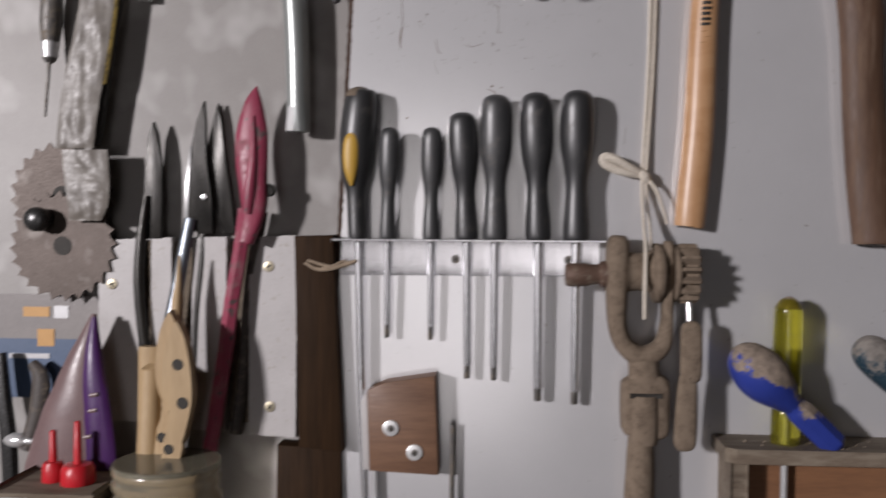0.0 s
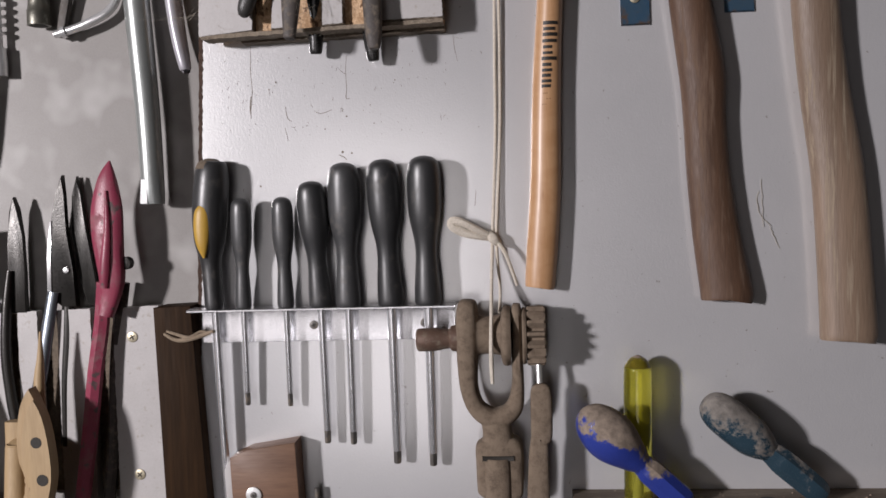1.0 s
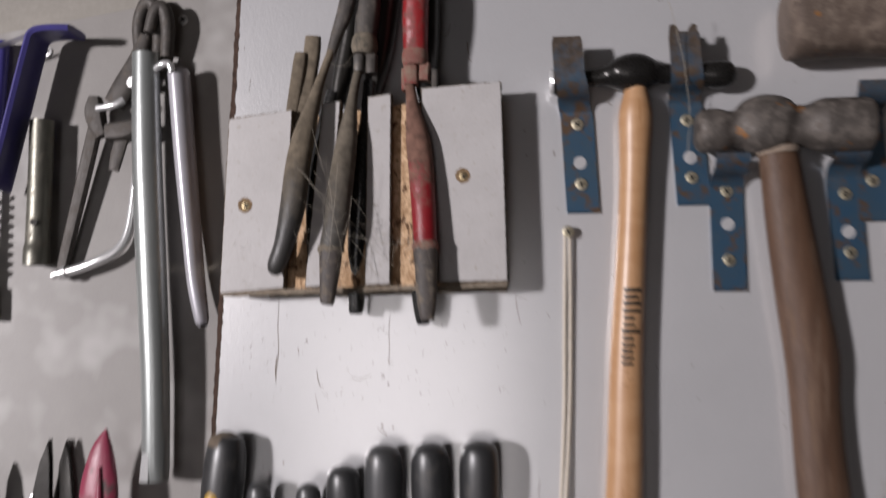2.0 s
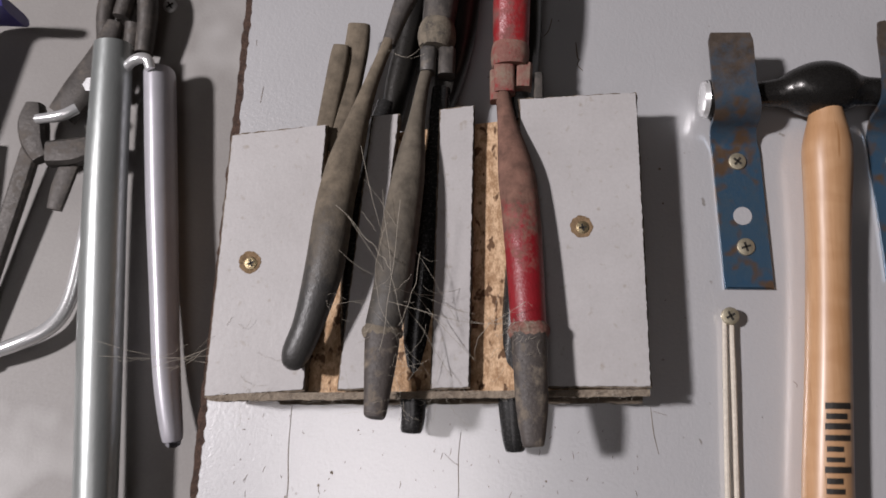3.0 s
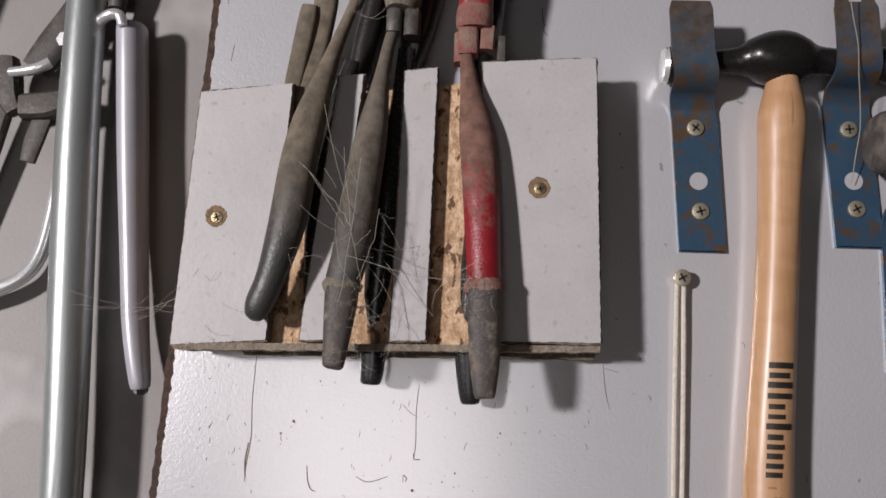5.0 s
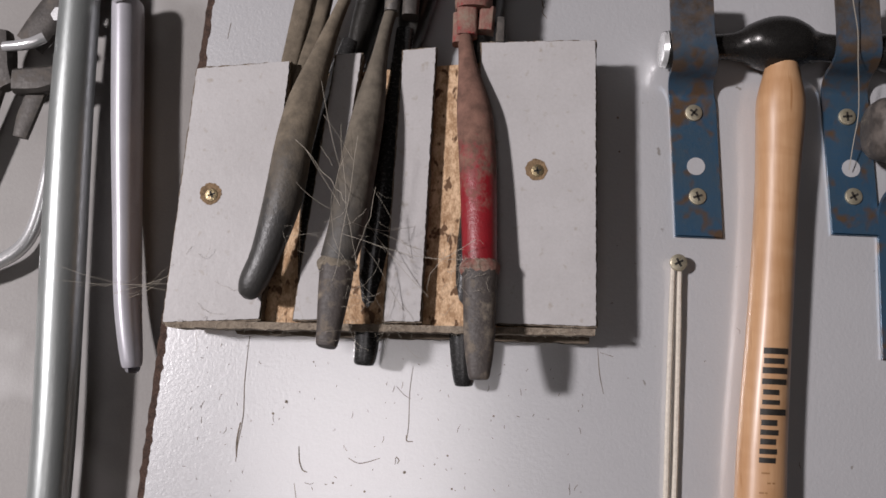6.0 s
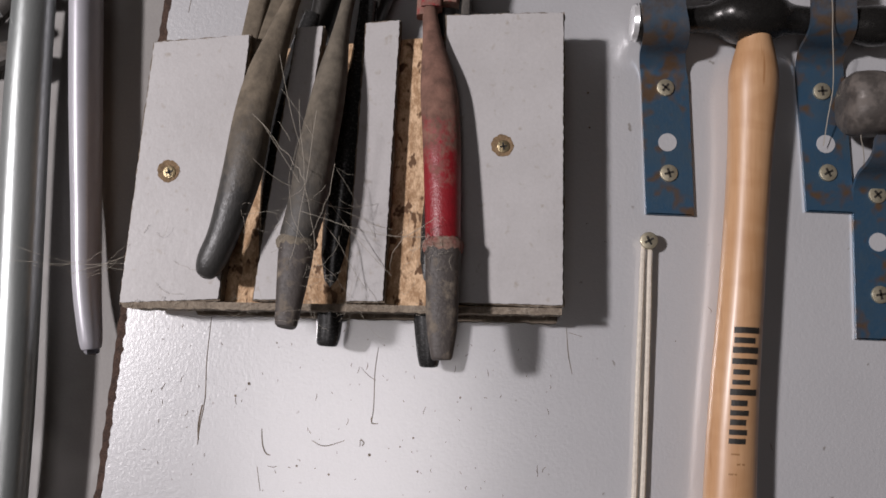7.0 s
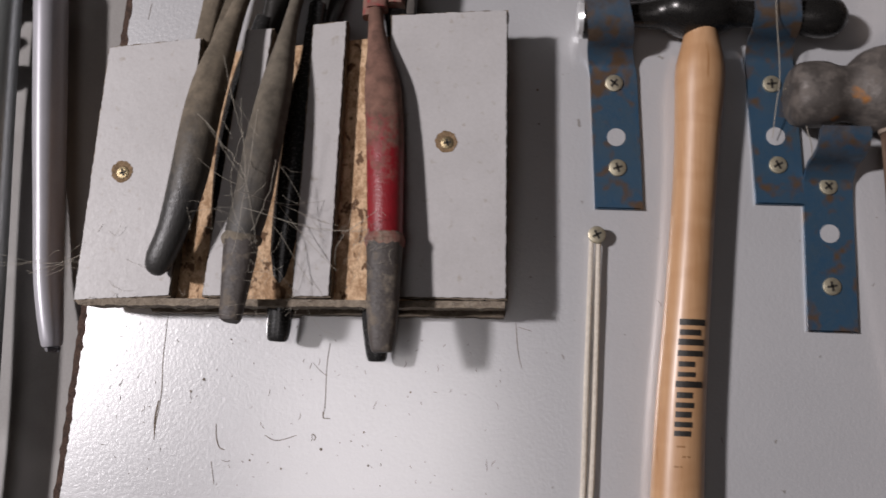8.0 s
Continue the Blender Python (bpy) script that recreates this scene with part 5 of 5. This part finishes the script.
# ---- lower left: ledge, jar, pegs, wrapper ----
def build_lower_left():
    tagged(part("ledge", box(-900, -232, -15, 120, 975, 990, 1.5), SHELF_WOOD), "dusty wooden ledge below the rack", "shelf", kind="structure")
    o = thing("offcut", (-432, 50, 990), "rough brown timber offcut standing on the ledge", "offcut")
    part("body", box(-466, -392, 32, 90, 990, 1083, 2.5), SHELF_WOOD, o)
    part("label", box(-466.5, -440, 90.2, 91, 1073, 1079), MELAMINE, o, "torn white label edge")
    for x, d, r, h in ((-436, 62, 7.6, 22), (-415.5, 66, 11.5, 30)):
        c = thing("nozzle_cap", (x, d, 1083), "bright red plastic nozzle cap standing on the offcut", "cap", "red caps")
        part("cup", sweep([(x, d, 1083, r), (x, d, 1084, r * 1.05), (x, d, 1094, r), (x, d, 1097, r * 0.85), (x, d, 1097.5, r * 0.5)], n=20, steps=1), RED_PLASTIC, c)
        part("spout", sweep([(x, d, 1096, 3.0), (x, d, 1097 + h, 2.4), (x, d, 1098 + h, 1.6)], n=10, steps=1), RED_PLASTIC, c)
    w = thing("wrapper_cone", (-440, 20, 1083), "pale pink and purple plastic wrapper rolled to a cone", "wrapper")
    part("film", sweep([(-426, 18, 1200, 2, 2), (-430, 20, 1180, 8, 6), (-436, 22, 1150, 17, 9), (-442, 24, 1110, 27, 10), (-446, 24, 1070, 34, 10), (-448, 24, 1000, 38, 10)], n=18, wobble=0.06), PINK_FILM, w)
    part("print_band", sweep([(-424, 22, 1198, 2, 2), (-423, 26, 1170, 7, 5), (-420, 29, 1140, 10, 5), (-416, 30, 1100, 12, 5), (-414, 30, 1050, 13, 5)], n=14, wobble=0.06), PURPLE, w, "purple printed side")
    for x, z in ((-419, 1140), (-420, 1128), (-424, 1108)):
        part("print_bar", sweep([(x - 3, 34, z, 1.6, 1.2), (x + 3, 34.4, z + 1, 1.6, 1.2)], n=8, steps=1), PINK_FILM, w)
    j = thing("glass_jar", (-352, 60, 990), "clear glass jar holding wooden pegs on the ledge", "jar")
    prof = [(990, 36), (993, 40), (1060, 41), (1074, 39.5), (1080, 36), (1083, 38), (1087, 38.4), (1090, 36.4), (1093, 38), (1096, 38), (1098, 36.6)]
    wall = [(-352, 60, z, r) for z, r in prof] + [(-352, 60, z, r - 2.4) for z, r in prof[::-1]]
    part("glass", sweep(wall, n=36, steps=1), GLASS, j).visible_shadow = False
    part("rim", sweep([(-352, 60, 1096, 37.2), (-352, 60, 1097.6, 38.2), (-352, 60, 1099.4, 37.4), (-352, 60, 1099.6, 36), (-352, 60, 1097, 35.4)], n=36, steps=1), GLASS, j, "rounded glass rim").visible_shadow = False
    p = thing("dowel", (-376, 48, 1000), "round beech dowel standing in the jar", "dowel", "wooden pegs")
    part("rod", sweep([(-374, 52, 996, 9), (-375, 40, 1080, 9), (-375, 32, 1150, 8.6), (-375, 31, 1160, 8.2), (-375, 31, 1161.5, 7)], n=16, steps=2), PEG_WOOD, p)
    q = thing("wooden_peg", (-372, 36, 1140), "short square beech peg behind the dowel", "peg", "wooden pegs")
    part("body", sweep([(-382, 24, 1000, 8, 6), (-381, 20, 1176, 8, 6)], n=8, steps=1, square=0.5), PEG_WOOD, q)
    for dx, d0, zt in ((0, 44, 1200), (-9, 34, 1206)):
        c = thing("wooden_clip", (-346 + dx, d0, 1000), "carved beech spring clip with round holes, standing in the jar", "clip", "wooden pegs")
        o = [(-347, zt), (-356, zt - 14), (-361, zt - 40), (-358, zt - 62), (-352, zt - 72), (-358, zt - 84), (-362, zt - 104), (-364, 1000), (-346, 1000), (-345, zt - 104), (-340, zt - 84), (-333, zt - 60), (-334, zt - 36), (-339, zt - 14)]
        leaf_body = part("body", prism([(-347 + (r[0] + 347) * 0.78 + dx, r[1]) for r in spline(o + o[:1], 3)[:-1]], d0, d0 + 11, 1.8), PEG_WOOD, c)
        for x, z, r in ((-346, zt - 32, 4.2), (-342.5, zt - 60, 4.4), (-353, zt - 94, 3.8)):
            part("hole", disc(x + dx, z, d0 + 10.6, d0 + 11.3, r, 16, 0), RECESS, leaf_body, "dark bored hole")
    tip = thing("brush", (-356, 22, 1000), "thin pointed beech stick behind the clips", "stick")
    part("stick", sweep([(-356, 24, 1246, 0.8), (-357, 24, 1225, 2.6), (-358, 26, 1200, 4.4), (-358, 30, 1120, 5), (-356, 40, 1000, 5)], n=10), PEG_WOOD, tip)


    g = thing("clamp", (-490, 0, 1060), "dark steel clamp with a bright ball end hung on the board", "clamp")
    part("bar", sweep([(-512, 2, 1166, 5, 4), (-508, 4, 1130, 6, 5), (-503, 6, 1100, 6, 5), (-500, 8, 1060, 6, 5)], n=10, square=0.7), GLOSS_BLACK, g)
    part("bar", sweep([(-486, 0, 1158, 4, 4), (-478, 2, 1146, 7, 5), (-480, 4, 1120, 7, 5), (-488, 6, 1090, 6, 5)], n=10), SLEEVE, g)
    part("ball", sweep(along((-506, 6, 1098), (-478, 12, 1098), [(0, 2), (0.1, 4.6), (0.35, 6), (0.6, 5), (0.72, 2.6), (1, 2.2)]), n=16, steps=3), STEEL, g, "bright steel ball end")


build_lower_left()


# ---- threads, cobwebs and scratches ----
def build_webs():
    def strand(bm, a, b, sag, r):
        """A fine thread from a to b: sagging, bent sideways and a little crinkled."""
        rows = []
        length = math.dist(a, b)
        bend, crinkle = rng.gauss(0, 0.07) * length, min(0.5, 0.02 * length)
        for k in range(9):
            f = k / 8
            p = np.array(a, float) * (1 - f) + np.array(b, float) * f
            bow = math.sin(math.pi * f)
            rows.append((p[0] + bend * bow + rng.uniform(-crinkle, crinkle), p[1] + rng.uniform(-0.3, 0.3), p[2] - sag * bow + rng.uniform(-crinkle, crinkle), r))
        sweep(rows, n=4, steps=3, bm=bm)

    bm = bmesh.new()
    ends = [((-155.7, 52, 1561.9), (-109.7, 28, 1478.2)), ((-153.7, 53, 1547.4), (-115.7, 27, 1492.1)), ((-160.5, 54, 1532.8), (-117.7, 27, 1470.2)), ((-139.3, 56, 1537.6), (-146.1, 54, 1479.5)),
            ((-146.1, 56, 1542.4), (-136.4, 55, 1484.3)), ((-163.5, 53, 1518.3), (-109.7, 27, 1497)), ((-143.1, 56, 1498.9), (-93, 54, 1491.2)), ((-142.2, 56, 1510.6), (-165.3, 50, 1537.6)),
            ((-131.6, 53, 1518.3), (-138.4, 55, 1489.2)), ((-146.1, 52, 1601.6), (-130.6, 52, 1605.6)), ((-196.7, 26, 1480.2), (-270.8, 22.5, 1478.2)), ((-201.6, 26, 1476.1), (-275.8, 22.5, 1486.1)),
            ((-211.5, 26, 1486.1), (-246.3, 16.5, 1474.1)), ((-109.7, 28, 1480.2), (-90.1, 52, 1498.9)), ((-144.1, 56, 1504.7), (-115.7, 27, 1508)), ((-148, 56, 1495), (-117.7, 27, 1462.2))]
    for a, b in ends:
        strand(bm, a, b, rng.uniform(0, 5), rng.uniform(0.06, 0.12))
        for _ in range(1):
            f, g = rng.uniform(0.1, 0.5), rng.uniform(0.5, 1.0)
            p, q = np.array(a, float), np.array(b, float)
            strand(bm, p + (q - p) * f + rng.gauss(0, 1.5), p + (q - p) * g + np.array((rng.gauss(0, 5), -1, rng.gauss(0, 6))), rng.uniform(0, 3), rng.uniform(0.05, 0.08))
    for _ in range(46):
        x = rng.choice((-146, -96, -150, -205, -128, -168)) + rng.gauss(0, 7)
        z = rng.choice((1466, 1474, 1490, 1500)) + rng.gauss(0, 6)
        d = 28.4 if x < -190 or -132 < x < -112 else 45
        strand(bm, (x, d, z), (x + rng.gauss(0, 10), d + rng.uniform(0, 2), z + rng.gauss(0, 8)), rng.uniform(-2, 3), 0.055)
    for _ in range(150):
        x = rng.uniform(-218, -42)
        z = 1461.5 + (x + 220) * 0.028 + rng.gauss(0, 1.2)
        strand(bm, (x, 28.0, z), (x + rng.gauss(0, 3), 28.4 + rng.uniform(0, 1.5), z + rng.gauss(0, 1.8)), rng.uniform(-1, 1), 0.05)
    for _ in range(70):
        x, z = rng.choice((-93.7, -94.5, -147.6)) + rng.gauss(0, 4), 1489 + rng.gauss(0, 4)
        strand(bm, (x, 45.5, z), (x + rng.gauss(0, 2.5), 46 + rng.uniform(0, 1), z + rng.gauss(0, 3)), rng.uniform(-1, 1), 0.06)
    tagged(part("cobweb", bm, WEB), "dusty grey cobweb strands stretched over the pliers", "cobweb", kind="stuff")
    bm = bmesh.new()
    strand(bm, (188, 0.5, 1336), (196, 1.2, 1310), 0, 0.22)
    strand(bm, (196, 1.2, 1310), (203, 0.5, 1294), 0, 0.22)
    strand(bm, (190, 0.5, 1345), (191, 1.4, 1310), 0, 0.18)
    strand(bm, (60, 40, 1636), (76, 6, 1545), 0, 0.2)
    strand(bm, (82, 30, 1560), (96, 4, 1530), 3, 0.2)
    tagged(part("loose_thread", bm, WEB), "thin loose fibres hanging from tools", "thread", kind="stuff")
    bm = bmesh.new()
    cuts = [(0.28, [(-189.5, 1459), (-190.2, 1440), (-189.6, 1424), (-191, 1412), (-191.4, 1404)]), (0.55, [(-190.6, 1421), (-191.6, 1413), (-191.2, 1406)]), (0.22, [(-115.5, 1449), (-116.5, 1438), (-116.2, 1424), (-116.8, 1417)]),
            (0.3, [(-117, 1419), (-116.6, 1416.4), (-114, 1416.4)]), (0.2, [(-122.5, 1440), (-119, 1436.5), (-116, 1434.8)]), (0.34, [(-164, 1412), (-163.4, 1406), (-161.8, 1402), (-159.6, 1401)]),
            (0.2, [(-160.5, 1396.5), (-158, 1396), (-156.6, 1396.6)]), (0.24, [(-142, 1408), (-138, 1406), (-134, 1406.4), (-128, 1408.6)]), (0.34, [(-121, 1409.5), (-119.6, 1408), (-120.4, 1406.6)]),
            (0.22, [(-34, 1461), (-33, 1450), (-31, 1441)]), (0.2, [(-33, 1459), (-27, 1457.4)]), (0.36, [(-75, 1640), (-76.6, 1634), (-79, 1631)]), (0.4, [(-64, 1628), (-63.4, 1621), (-62.6, 1619)]),
            (0.34, [(-62, 1620), (-63.4, 1617), (-61, 1614)]), (0.3, [(-90, 1601), (-90.4, 1593), (-89.6, 1588)]), (0.24, [(-210, 1606), (-211, 1598)]), (0.3, [(-188.6, 1584), (-188.8, 1576)]),
            (0.2, [(-176, 1604), (-176.6, 1590), (-174, 1585)]), (0.5, [(-124, 1374), (-120, 1372), (-118, 1370)]), (0.3, [(-20, 1344), (-21, 1332)]), (0.26, [(-165, 1396), (-163, 1386)])]
    for w, line in cuts:
        sweep([(x, 0.02, z, w * (0.7 if k in (0, len(line) - 1) else 1.0), 0.1) for k, (x, z) in enumerate(line)], n=4, steps=3, bm=bm, wobble=0.3)
    for x, z, r in ((-171, 1431, 0.7), (-176.5, 1425.5, 0.6), (-117, 1403, 0.7), (-104, 1407, 0.4), (-96, 1397, 0.5), (-79, 1429, 0.5), (-98.5, 1411, 0.5), (-160, 1449, 0.4), (-148, 1397, 0.5), (-134, 1394, 0.5), (-26, 1551, 0.5), (-27, 1567, 0.6), (-121, 1376, 1.0), (-114, 1375, 0.7), (-186, 1352, 0.8)):
        disc(x, z, 0.0, 0.12, r, 7, 0, bm)
    for _ in range(190):
        x, z = rng.uniform(-215, 280), rng.uniform(1150, 1640)
        if rng.random() < 0.6:
            x, z = rng.uniform(-215, -40), rng.uniform(1385, 1455)
        l, a = rng.choice((0.5, 0.6, 0.8, 1.0, 1.6, 3.0)), rng.gauss(math.pi / 2, 0.6)
        sweep([(x, 0.02, z, 0.13, 0.08), (x + l * math.cos(a) * 0.5 + rng.gauss(0, 0.3), 0.02, z + l * math.sin(a) * 0.5, 0.2, 0.08), (x + l * math.cos(a), 0.02, z + l * math.sin(a), 0.1, 0.08)], n=4, steps=2, bm=bm)
    tagged(part("scratch_marks", bm, EDGE_DIRTY), "small dark nicks and scratches in the melamine", "scratches", kind="stuff")


build_webs()
